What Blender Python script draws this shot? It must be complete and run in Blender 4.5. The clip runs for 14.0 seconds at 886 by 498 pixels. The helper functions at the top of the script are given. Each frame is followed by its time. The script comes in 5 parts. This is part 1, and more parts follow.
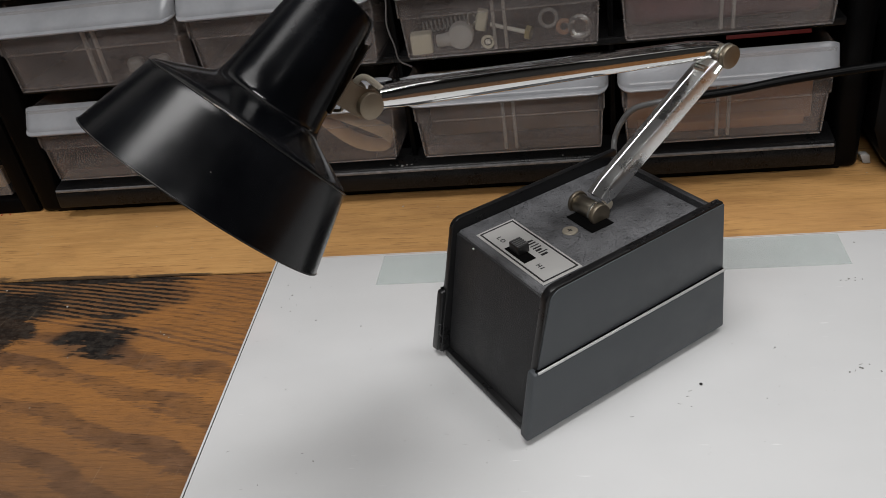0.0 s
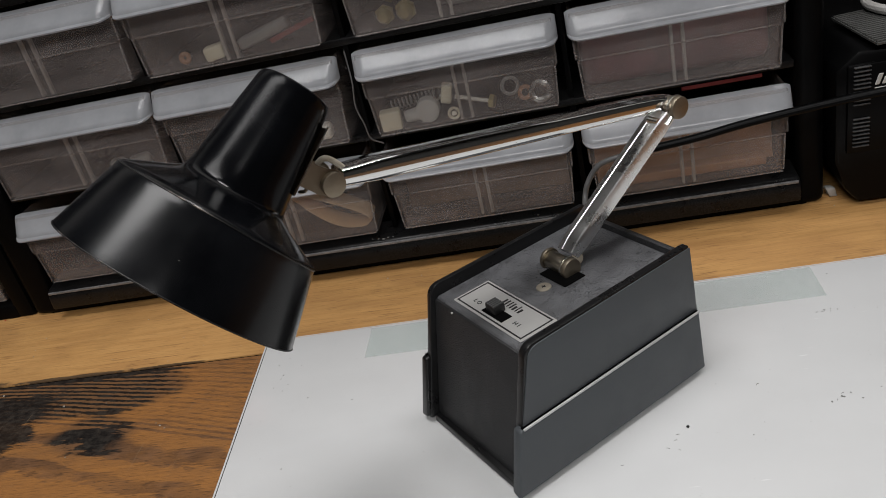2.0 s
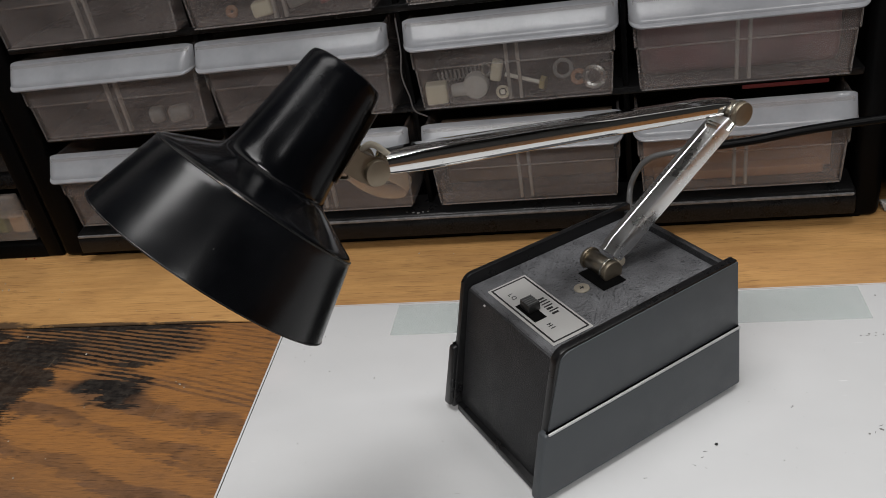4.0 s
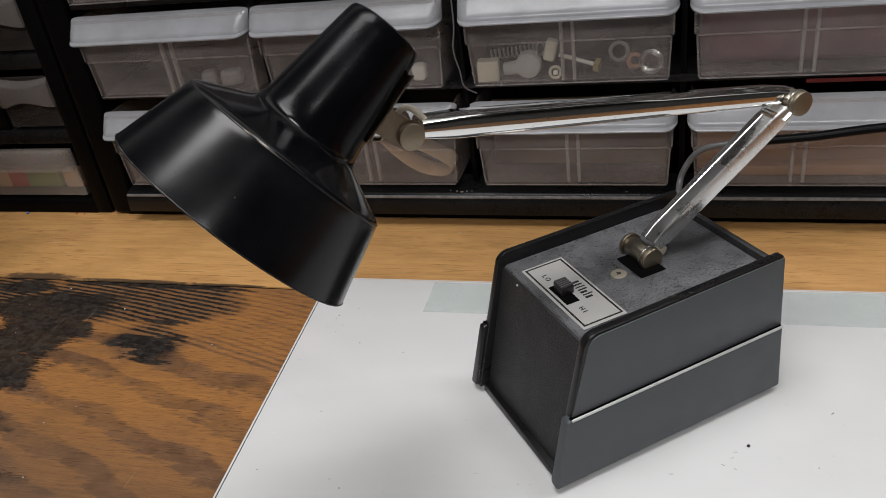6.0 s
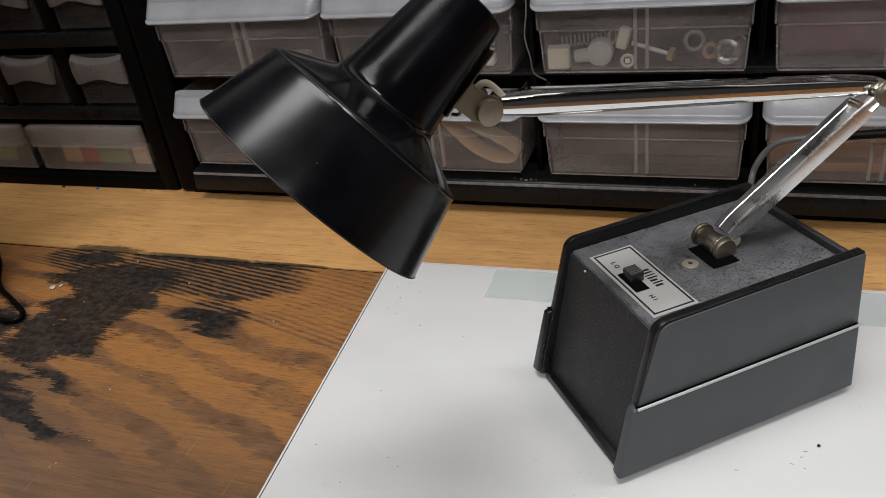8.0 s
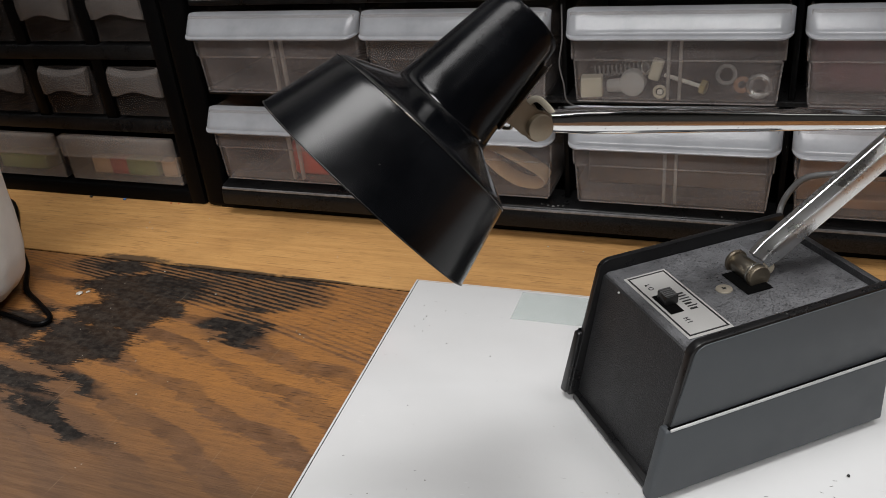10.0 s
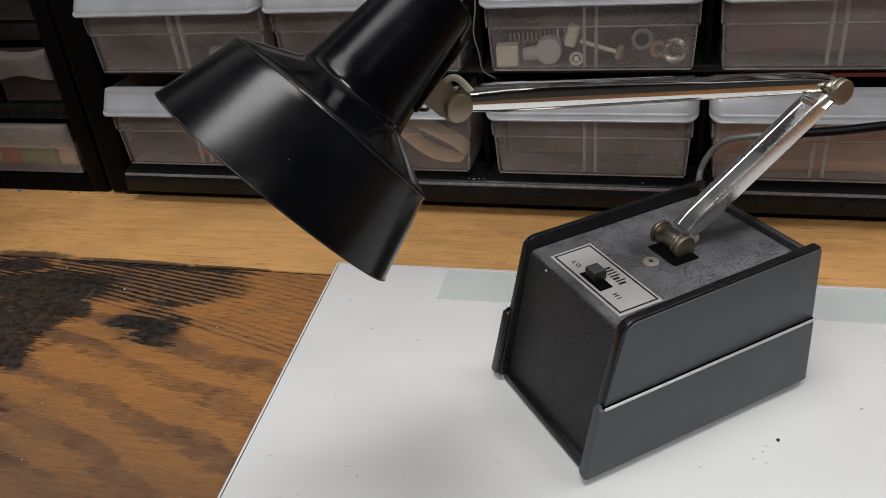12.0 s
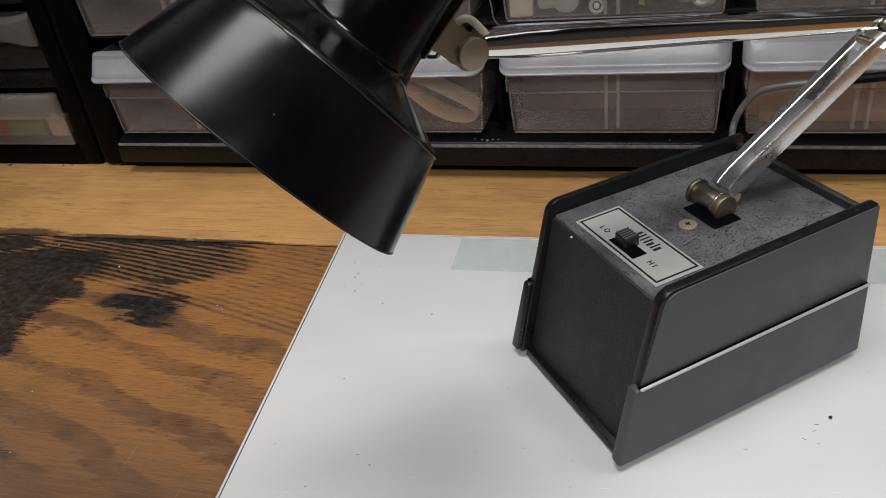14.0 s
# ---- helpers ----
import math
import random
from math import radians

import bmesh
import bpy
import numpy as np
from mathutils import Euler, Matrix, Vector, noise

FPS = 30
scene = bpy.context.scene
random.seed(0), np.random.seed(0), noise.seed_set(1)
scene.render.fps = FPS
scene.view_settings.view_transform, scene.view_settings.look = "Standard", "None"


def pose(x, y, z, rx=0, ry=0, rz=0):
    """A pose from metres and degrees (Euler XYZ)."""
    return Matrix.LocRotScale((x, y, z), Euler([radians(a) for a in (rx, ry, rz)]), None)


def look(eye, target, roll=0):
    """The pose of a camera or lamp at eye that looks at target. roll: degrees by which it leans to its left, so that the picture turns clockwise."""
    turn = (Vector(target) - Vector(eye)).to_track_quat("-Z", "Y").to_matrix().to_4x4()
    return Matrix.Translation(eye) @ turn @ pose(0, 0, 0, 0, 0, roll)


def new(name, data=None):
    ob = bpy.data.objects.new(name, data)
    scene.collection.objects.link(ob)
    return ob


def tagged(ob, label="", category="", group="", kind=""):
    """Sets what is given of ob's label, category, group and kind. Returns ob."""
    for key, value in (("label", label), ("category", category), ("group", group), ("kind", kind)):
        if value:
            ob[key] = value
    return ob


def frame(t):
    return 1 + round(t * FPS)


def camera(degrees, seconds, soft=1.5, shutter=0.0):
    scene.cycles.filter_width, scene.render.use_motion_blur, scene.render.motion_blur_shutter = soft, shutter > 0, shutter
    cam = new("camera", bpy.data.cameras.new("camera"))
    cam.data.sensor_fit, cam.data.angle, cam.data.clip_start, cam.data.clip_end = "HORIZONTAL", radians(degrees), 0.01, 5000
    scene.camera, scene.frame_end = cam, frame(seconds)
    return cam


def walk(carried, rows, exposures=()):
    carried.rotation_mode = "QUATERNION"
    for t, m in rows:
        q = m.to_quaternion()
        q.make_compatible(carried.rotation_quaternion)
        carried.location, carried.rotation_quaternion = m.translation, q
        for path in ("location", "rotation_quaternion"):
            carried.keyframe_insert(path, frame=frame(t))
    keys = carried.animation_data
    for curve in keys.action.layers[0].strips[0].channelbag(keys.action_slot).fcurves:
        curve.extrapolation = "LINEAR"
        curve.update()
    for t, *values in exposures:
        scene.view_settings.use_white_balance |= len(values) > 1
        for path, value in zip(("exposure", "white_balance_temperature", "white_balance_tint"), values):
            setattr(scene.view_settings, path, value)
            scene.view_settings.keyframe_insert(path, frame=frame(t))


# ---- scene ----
cam = camera(56.16, 14.0, 0.7)
PATH = [
    (0, (0.1046, 0.0486, 0.2654), (0.0307, 0.3756, 0.0472), -9.45),
    (0.2, (0.1029, 0.0512, 0.2610), (0.0279, 0.3803, 0.0464), -9.49),
    (0.5, (0.1052, 0.0445, 0.2634), (0.0275, 0.3780, 0.0567), -9.81),
    (0.7, (0.1052, 0.0424, 0.2643), (0.0273, 0.3779, 0.0608), -10.14),
    (1, (0.1069, 0.0404, 0.2632), (0.0290, 0.3777, 0.0628), -11.02),
    (1.2, (0.1042, 0.0430, 0.2625), (0.0260, 0.3808, 0.0632), -11.97),
    (1.5, (0.1096, 0.0358, 0.2679), (0.0339, 0.3783, 0.0757), -12.97),
    (1.7, (0.1118, 0.0375, 0.2673), (0.0386, 0.3810, 0.0759), -13.40),
    (2, (0.1176, 0.0407, 0.2675), (0.0458, 0.3853, 0.0776), -14.04),
    (2.2, (0.1196, 0.0403, 0.2682), (0.0497, 0.3860, 0.0795), -14.24),
    (2.5, (0.1213, 0.0431, 0.2700), (0.0535, 0.3890, 0.0810), -14.58),
    (2.7, (0.1180, 0.0572, 0.2848), (0.0489, 0.3927, 0.0786), -11.82),
    (3, (0.1109, 0.0624, 0.2803), (0.0411, 0.3970, 0.0724), -10.49),
    (3.2, (0.1118, 0.0593, 0.2824), (0.0401, 0.3924, 0.0730), -10.34),
    (3.5, (0.1117, 0.0560, 0.2809), (0.0363, 0.3891, 0.0728), -10.34),
    (3.7, (0.1116, 0.0563, 0.2787), (0.0320, 0.3896, 0.0723), -10.37),
    (5.8, (0.1156, 0.0625, 0.2645), (0.0077, 0.3872, 0.0574), -8.53),
    (6, (0.1174, 0.0606, 0.2648), (0.0070, 0.3852, 0.0588), -8.58),
    (6.2, (0.1180, 0.0633, 0.2640), (0.0040, 0.3866, 0.0579), -8.78),
    (6.5, (0.1118, 0.0604, 0.2614), (-0.0034, 0.3836, 0.0557), -8.47),
    (6.7, (0.1089, 0.0656, 0.2565), (-0.0085, 0.3874, 0.0499), -8.35),
    (7, (0.1069, 0.0641, 0.2530), (-0.0140, 0.3845, 0.0464), -8.37),
    (7.2, (0.1091, 0.0630, 0.2542), (-0.0135, 0.3830, 0.0480), -8.45),
    (7.5, (0.1087, 0.0586, 0.2548), (-0.0164, 0.3780, 0.0490), -8.32),
    (7.7, (0.1120, 0.0597, 0.2536), (-0.0161, 0.3783, 0.0485), -8.34),
    (8, (0.1095, 0.0565, 0.2592), (-0.0231, 0.3738, 0.0550), -8.35),
    (8.2, (0.1047, 0.0558, 0.2551), (-0.0316, 0.3719, 0.0514), -8.19),
    (10.5, (0.0972, 0.0344, 0.2564), (-0.0328, 0.3631, 0.0692), -4.88),
    (10.7, (0.0966, 0.0310, 0.2589), (-0.0286, 0.3614, 0.0715), -4.41),
    (11, (0.0974, 0.0367, 0.2550), (-0.0243, 0.3675, 0.0659), -4.21),
    (11.2, (0.0957, 0.0362, 0.2548), (-0.0220, 0.3665, 0.0624), -4.57),
    (11.5, (0.0951, 0.0449, 0.2536), (-0.0189, 0.3732, 0.0556), -5.30),
    (11.7, (0.0996, 0.0566, 0.2645), (-0.0022, 0.3843, 0.0591), -5.43),
    (12, (0.0936, 0.0602, 0.2557), (-0.0050, 0.3876, 0.0480), -6.01),
    (12.2, (0.0940, 0.0626, 0.2558), (-0.0015, 0.3900, 0.0468), -6.31),
    (12.5, (0.1028, 0.0639, 0.2509), (0.0088, 0.3905, 0.0400), -6.53),
    (12.7, (0.1038, 0.0679, 0.2460), (0.0100, 0.3944, 0.0349), -6.60),
    (13, (0.1027, 0.0831, 0.2443), (0.0103, 0.4096, 0.0324), -6.59),
    (13.2, (0.0944, 0.0908, 0.2403), (0.0009, 0.4155, 0.0262), -6.85),
    (13.5, (0.0938, 0.0962, 0.2369), (-0.0008, 0.4181, 0.0192), -7.14),
    (13.7, (0.0895, 0.0915, 0.2383), (-0.0083, 0.4121, 0.0202), -7.46),
    (14, (0.0848, 0.0856, 0.2396), (-0.0185, 0.4030, 0.0192), -8.02),
]
walk(cam, [(t, look(eye, target, roll)) for t, eye, target, roll in PATH],
     exposures=[(0, 0.06), (3.7, 0.06), (6.0, 0.25), (8.2, 0.29), (10.5, 0.37), (11.0, 0.28), (12.0, 0.24), (14.0, 0.21)])

# ---------------------------------------------------------------- world and light
world = bpy.data.worlds.new("world")
scene.world = world
world.use_nodes = True
world.node_tree.nodes["Background"].inputs[0].default_value = (0.55, 0.6, 0.7, 1)
world.node_tree.nodes["Background"].inputs[1].default_value = 0.02
# two shop lights under the ceiling, one added front fill: centre, length, width, watts
LAMPS = [((-0.14, 0.15, 1.50), 0.80, 0.50, 12.5), ((0.70, 0.58, 1.50), 0.45, 0.24, 5.5), ((0.12, -1.30, 1.50), 1.3, 0.6, 28.0)]


def shop_and_fill_light(place, long, wide, watts):
    light = bpy.data.lights.new("shop_lamp", "AREA")
    light.shape, light.size, light.size_y = "RECTANGLE", long, wide
    light.energy, light.color = watts, (1.0, 0.985, 0.98)
    new("shop_lamp", light).location = place


for spec in LAMPS:
    shop_and_fill_light(*spec)


# ---------------------------------------------------------------- node helpers
class Nodes:
    """A short way to write a node material."""

    def __init__(self, name):
        self.mat = bpy.data.materials.new(name)
        self.mat.use_nodes = True
        self.tree = self.mat.node_tree
        self.bsdf = self.tree.nodes["Principled BSDF"]
        self.out = self.tree.nodes["Material Output"]

    def node(self, kind, **props):
        n = self.tree.nodes.new(kind)
        if "operation" in props:
            n.operation = props["operation"]
        if "use_clamp" in props:
            n.use_clamp = props["use_clamp"]
        if "clamp" in props:
            n.clamp = props["clamp"]
        if "interpolation_type" in props:
            n.interpolation_type = props["interpolation_type"]
        if "data_type" in props:
            n.data_type = props["data_type"]
        if "blend_type" in props:
            n.blend_type = props["blend_type"]
        if "vector_type" in props:
            n.vector_type = props["vector_type"]
        return n

    def link(self, a, b):
        self.tree.links.new(a, b)

    def put(self, socket, value):
        if isinstance(value, bpy.types.NodeSocket):
            self.link(value, socket)
        elif isinstance(value, (tuple, list)) and len(value) == 3 and socket.type == "RGBA":
            socket.default_value = (*value, 1)
        else:
            socket.default_value = value

    def coords(self, scale=(1, 1, 1), turn=(0, 0, 0), shift=(0, 0, 0)):
        tc = self.node("ShaderNodeTexCoord")
        mp = self.node("ShaderNodeMapping")
        mp.inputs["Scale"].default_value = scale
        mp.inputs["Rotation"].default_value = turn
        mp.inputs["Location"].default_value = shift
        self.link(tc.outputs["Object"], mp.inputs["Vector"])
        return mp.outputs[0]

    def noise(self, vec, scale=5.0, detail=4.0, rough=0.55, distort=0.0):
        n = self.node("ShaderNodeTexNoise")
        if vec is not None:
            self.link(vec, n.inputs["Vector"])
        n.inputs["Scale"].default_value = scale
        n.inputs["Detail"].default_value = detail
        n.inputs["Roughness"].default_value = rough
        n.inputs["Distortion"].default_value = distort
        return n.outputs["Fac"]

    def math(self, op, a, b=0.0, c=0.0, clamp=False):
        n = self.node("ShaderNodeMath", operation=op, use_clamp=clamp)
        for socket, value in zip(n.inputs, (a, b, c)):
            self.put(socket, value)
        return n.outputs[0]

    def ramp(self, fac, low, high, to_low=0.0, to_high=1.0):
        n = self.node("ShaderNodeMapRange", clamp=True, interpolation_type="SMOOTHSTEP")
        self.put(n.inputs["Value"], fac)
        for key, value in (("From Min", low), ("From Max", high), ("To Min", to_low), ("To Max", to_high)):
            self.put(n.inputs[key], value)
        return n.outputs[0]

    def mix(self, fac, a, b, blend="MIX"):
        n = self.node("ShaderNodeMix", data_type="RGBA", blend_type=blend)
        self.put(n.inputs["Factor"], fac)
        self.put(n.inputs[6], a)
        self.put(n.inputs[7], b)
        return n.outputs[2]

    def bump(self, height, strength=0.3, distance=0.001):
        n = self.node("ShaderNodeBump")
        n.inputs["Strength"].default_value = strength
        n.inputs["Distance"].default_value = distance
        self.link(height, n.inputs["Height"])
        self.link(n.outputs[0], self.bsdf.inputs["Normal"])
        return n.outputs[0]

    def set(self, **values):
        names = {"color": "Base Color", "rough": "Roughness", "metal": "Metallic", "coat": "Coat Weight", "coat_rough": "Coat Roughness",
                 "spec": "Specular IOR Level", "alpha": "Alpha", "trans": "Transmission Weight", "ior": "IOR", "sss": "Subsurface Weight"}
        for key, value in values.items():
            self.put(self.bsdf.inputs[names[key]], value)
        return self


def plain(name, color, rough=0.5, metal=0.0, vary=0.25, grain=400.0, relief=0.05, coat=0.0, spec=0.5):
    """Paint, plastic or metal with a little uneven tone, gloss and relief."""
    m = Nodes(name)
    v = m.coords()
    broad, fine = m.noise(v, 35, 5), m.noise(v, grain, 3)
    dark = tuple(c * (1 - vary) for c in color)
    m.set(color=m.mix(m.ramp(broad, 0.3, 0.7), dark, color), metal=metal, coat=coat, spec=spec)
    m.set(rough=m.ramp(broad, 0.25, 0.75, rough * 0.8, min(1, rough * 1.25)))
    m.bump(fine, relief, 0.0004)
    return m.mat


def wood(name, light, mid, dark, bands=1.0, rough=0.42, ring_force=0.75, lines=0.95):
    m = Nodes(name)
    warp = m.noise(m.coords((4.2, 8.5, 1), shift=(0.7, 0.2, 0)), 1.0, 1, 0.4)
    wobble = m.noise(m.coords((22, 45, 1)), 1.0, 4, 0.55)
    tc = m.node("ShaderNodeTexCoord")
    sep = m.node("ShaderNodeSeparateXYZ")
    m.link(tc.outputs["Object"], sep.inputs[0])
    phase = m.math("MULTIPLY_ADD", sep.outputs[1], 300.0 * bands, m.math("MULTIPLY_ADD", warp, 48.0, m.math("MULTIPLY", wobble, 5.0)))
    rings = m.math("MULTIPLY_ADD", m.math("SINE", phase), 0.5, 0.5)
    streak = m.noise(m.coords((14, 240, 1)), 1.0, 5, 0.6)
    pores = m.noise(m.coords((70, 2100, 1)), 1.0, 2, 0.5)
    dashes = m.noise(m.coords((55, 560, 1), shift=(2, 7, 0)), 1.0, 3, 0.6)
    blot = m.noise(m.coords((9, 14, 1), shift=(5, 2, 0)), 1.0, 4, 0.6)
    base = m.mix(m.ramp(streak, 0.36, 0.64), light, mid)
    soft = m.math("MULTIPLY", m.ramp(rings, 0.25, 1.0), m.ramp(blot, 0.3, 0.7, 0.35, 1.0))
    base = m.mix(m.math("MULTIPLY", soft, ring_force), base, tuple(c * 1.45 for c in dark))
    base = m.mix(m.math("MULTIPLY", m.ramp(dashes, 0.54, 0.66, 0.0, lines), m.ramp(blot, 0.35, 0.65, 0.15, 1.0)), base, dark)
    base = m.mix(m.ramp(pores, 0.56, 0.67, 0.0, 0.45 * lines), base, dark)
    grime = m.noise(m.coords((11, 19, 1), shift=(1, 9, 0)), 1.0, 6, 0.65)
    base = m.mix(m.ramp(grime, 0.45, 0.70, 0.0, 0.85 * ring_force), base, tuple(c * 0.55 for c in mid))
    # soot rubbed over from the next plank
    tc2 = m.node("ShaderNodeTexCoord")
    soot = None
    for cx, cy, rx, ry in ((-0.290, 0.4318, 0.032, 0.0050), (-0.215, 0.4308, 0.050, 0.0022), (-0.150, 0.4306, 0.030, 0.0012)):
        mp = m.node("ShaderNodeMapping", vector_type="TEXTURE")
        mp.inputs["Location"].default_value = (cx, cy, 0)
        mp.inputs["Scale"].default_value = (rx, ry, 1)
        m.link(tc2.outputs["Object"], mp.inputs["Vector"])
        ln = m.node("ShaderNodeVectorMath", operation="LENGTH")
        m.link(mp.outputs[0], ln.inputs[0])
        one = m.math("SUBTRACT", 1.1, ln.outputs["Value"])
        soot = one if soot is None else m.math("MAXIMUM", soot, one)
    ragged = m.math("ADD", soot, m.math("MULTIPLY_ADD", m.noise(m.coords((120, 260, 1)), 1.0, 5, 0.7), 1.6, -0.8))
    base = m.mix(m.ramp(ragged, 0.0, 0.5, 0.0, 0.85), base, (0.030, 0.024, 0.020))
    gloss = m.ramp(streak, 0.2, 0.8, rough * 0.8, rough * 1.3)
    m.set(color=base, rough=gloss, spec=0.45)
    m.bump(m.math("MULTIPLY_ADD", dashes, -0.7, m.math("MULTIPLY", streak, 0.6)), 0.4, 0.0006)
    return m.mat


def burnt_oak():
    """Orange oak with arched growth bands, fine lines by the seam, black burns and grey wear."""
    m = Nodes("stained_oak")
    tc = m.node("ShaderNodeTexCoord")
    sep = m.node("ShaderNodeSeparateXYZ")
    m.link(tc.outputs["Object"], sep.inputs[0])
    x, y = sep.outputs[0], sep.outputs[1]
    streak = m.noise(m.coords((24, 330, 1)), 1.0, 6, 0.7)
    dashes = m.noise(m.coords((105, 1000, 1), shift=(2, 7, 0)), 1.0, 3, 0.6)
    feather = m.noise(m.coords((75, 300, 1), shift=(6, 1, 0)), 1.0, 5, 0.65)
    pores = m.noise(m.coords((95, 2600, 1)), 1.0, 2, 0.5)
    blot = m.noise(m.coords((12, 20, 1), shift=(5, 2, 0)), 1.0, 5, 0.62)
    wobble = m.noise(m.coords((14, 30, 1), shift=(3, 1, 0)), 1.0, 1, 0.5)
    cloud = m.noise(m.coords((60, 75, 1)), 1.0, 5, 0.65)
    rub = m.noise(m.coords((420, 300, 1)), 1.0, 4, 0.7)
    # height across the growth arches
    lift = m.math("MULTIPLY_ADD", m.math("MINIMUM", m.math("MAXIMUM", y, 0.22), 0.43), -1.5, 0.275 + 1.5 * 0.36)
    g = m.math("MULTIPLY_ADD", m.math("MINIMUM", m.math("MAXIMUM", m.math("ADD", x, 0.15), -0.22), 0.12), lift, y)
    fine_zone = m.math("MAXIMUM", m.math("SUBTRACT", g, 0.372), 0.0)
    cycles = m.math("MULTIPLY_ADD", m.math("SUBTRACT", g, 0.28), 37.0, m.math("MULTIPLY", fine_zone, 225.0))
    cycles = m.math("ADD", cycles, m.math("MULTIPLY_ADD", wobble, 1.2, m.math("MULTIPLY_ADD", feather, 0.45, -0.82)))
    wave = m.math("MULTIPLY_ADD", m.math("COSINE", m.math("MULTIPLY", cycles, math.tau)), 0.5, 0.5)
    ragged = m.math("MULTIPLY_ADD", feather, 1.3, m.math("MULTIPLY_ADD", dashes, 0.9, -1.10))
    band = m.math("ADD", wave, m.math("MULTIPLY", ragged, 0.75))
    close = m.ramp(fine_zone, 0.004, 0.018)
    broad_band = m.ramp(band, 0.44, 0.72, 0.0, 0.84)
    thin_band = m.math("MULTIPLY", m.ramp(band, 0.45, 1.0, 0.0, 0.70), m.ramp(m.noise(m.coords((22, 90, 1), shift=(9, 3, 0)), 1.0, 3, 0.6), 0.32, 0.6, 0.3, 1.0))
    dark = m.math("ADD", m.math("MULTIPLY", broad_band, m.math("SUBTRACT", 1.0, close)), m.math("MULTIPLY", thin_band, close))
    dark = m.math("MULTIPLY", dark, m.ramp(blot, 0.30, 0.6, 0.25, 1.0))
    base = m.mix(m.ramp(streak, 0.3, 0.72), (0.365, 0.162, 0.047), (0.266, 0.118, 0.036))
    base = m.mix(m.ramp(blot, 0.40, 0.66, 0.0, 0.6), base, (0.20, 0.098, 0.042))
    base = m.mix(dark, base, m.mix(m.ramp(cloud, 0.35, 0.65), (0.086, 0.044, 0.024), (0.165, 0.086, 0.046)))
    base = m.mix(m.math("MULTIPLY", m.ramp(dashes, 0.54, 0.66, 0.0, 0.75), m.ramp(wave, 0.1, 0.9, 0.4, 1.0)), base, (0.060, 0.032, 0.018))
    base = m.mix(m.ramp(pores, 0.56, 0.68, 0.0, 0.5), base, (0.070, 0.036, 0.020))
    # grey wear towards the front edge and on the left
    worn = m.math("MULTIPLY_ADD", blot, 0.14, m.math("MULTIPLY_ADD", x, 0.10, y))
    worn = m.math("ADD", worn, m.math("MULTIPLY_ADD", dashes, 0.05, -0.025))
    base = m.mix(m.ramp(worn, 0.385, 0.300, 0.0, 0.85), base, m.mix(m.ramp(streak, 0.3, 0.7), (0.140, 0.078, 0.043), (0.085, 0.048, 0.028)))
    # burns: solid in the middle, broken into grain lines at their ends
    soaked, lines = None, None
    for kind, spots in (("solid", BURNS), ("lines", BURNT_LINES)):
        mask = None
        for cx, cy, rx, ry, turn, force in spots:
            mp = m.node("ShaderNodeMapping", vector_type="TEXTURE")
            mp.inputs["Location"].default_value = (cx, cy, 0)
            mp.inputs["Rotation"].default_value = (0, 0, radians(turn))
            mp.inputs["Scale"].default_value = (rx, ry, 1)
            m.link(tc.outputs["Object"], mp.inputs["Vector"])
            ln = m.node("ShaderNodeVectorMath", operation="LENGTH")
            m.link(mp.outputs[0], ln.inputs[0])
            one = m.math("MULTIPLY", m.math("SUBTRACT", 1.2, ln.outputs["Value"]), force)
            mask = one if mask is None else m.math("MAXIMUM", mask, one)
        if kind == "solid":
            soaked = mask
        else:
            lines = mask
    fray = m.math("MULTIPLY_ADD", cloud, 1.1, m.math("MULTIPLY_ADD", feather, 0.8, -0.95))
    edge = m.math("ADD", soaked, fray)
    edge = m.math("ADD", edge, m.math("MULTIPLY_ADD", wave, 0.20, m.math("MULTIPLY_ADD", dashes, 0.6, -0.40)))
    fac = m.ramp(edge, 0.02, 0.30, 0.0, 0.95)
    crack = m.ramp(m.math("ADD", band, m.math("MULTIPLY_ADD", dashes, 1.1, m.math("MULTIPLY_ADD", cloud, 0.9, -1.0))), 0.33, 0.62)
    fac = m.math("MAXIMUM", fac, m.math("MULTIPLY", m.math("MULTIPLY", crack, 0.97), m.ramp(m.math("ADD", lines, m.math("MULTIPLY_ADD", cloud, 0.8, -0.4)), 0.0, 0.30)))
    base = m.mix(m.ramp(lines, 0.0, 0.3, 0.0, 0.55), base, (0.090, 0.053, 0.034))
    ash = m.noise(m.coords((190, 260, 1), shift=(4, 4, 0)), 1.0, 5, 0.7)
    soot = m.mix(m.ramp(m.math("MULTIPLY_ADD", ash, 0.65, m.math("MULTIPLY", cloud, 0.35)), 0.42, 0.62), (0.0075, 0.0073, 0.0075), (0.034, 0.030, 0.026))
    soot = m.mix(m.ramp(rub, 0.60, 0.72, 0.0, 0.45), soot, (0.16, 0.125, 0.095))
    base = m.mix(fac, base, soot)
    # pale rubs and fine scratches
    scratch = m.noise(m.coords((900, 12, 1), turn=(0, 0, 0.5), shift=(2, 4, 0)), 1.0, 2, 0.5)
    base = m.mix(m.math("MULTIPLY", m.ramp(scratch, 0.70, 0.76, 0.0, 0.45), m.ramp(blot, 0.4, 0.6)), base, (0.40, 0.30, 0.20))
    gloss = m.math("MAXIMUM", m.ramp(streak, 0.2, 0.8, 0.36, 0.58), m.math("MULTIPLY", fac, 0.62))
    m.set(color=base, rough=gloss, spec=m.math("MULTIPLY_ADD", fac, -0.28, 0.40))
    m.bump(m.math("MULTIPLY_ADD", dashes, -0.7, m.math("MULTIPLY", streak, 0.6)), 0.4, 0.0006)
    return m.mat


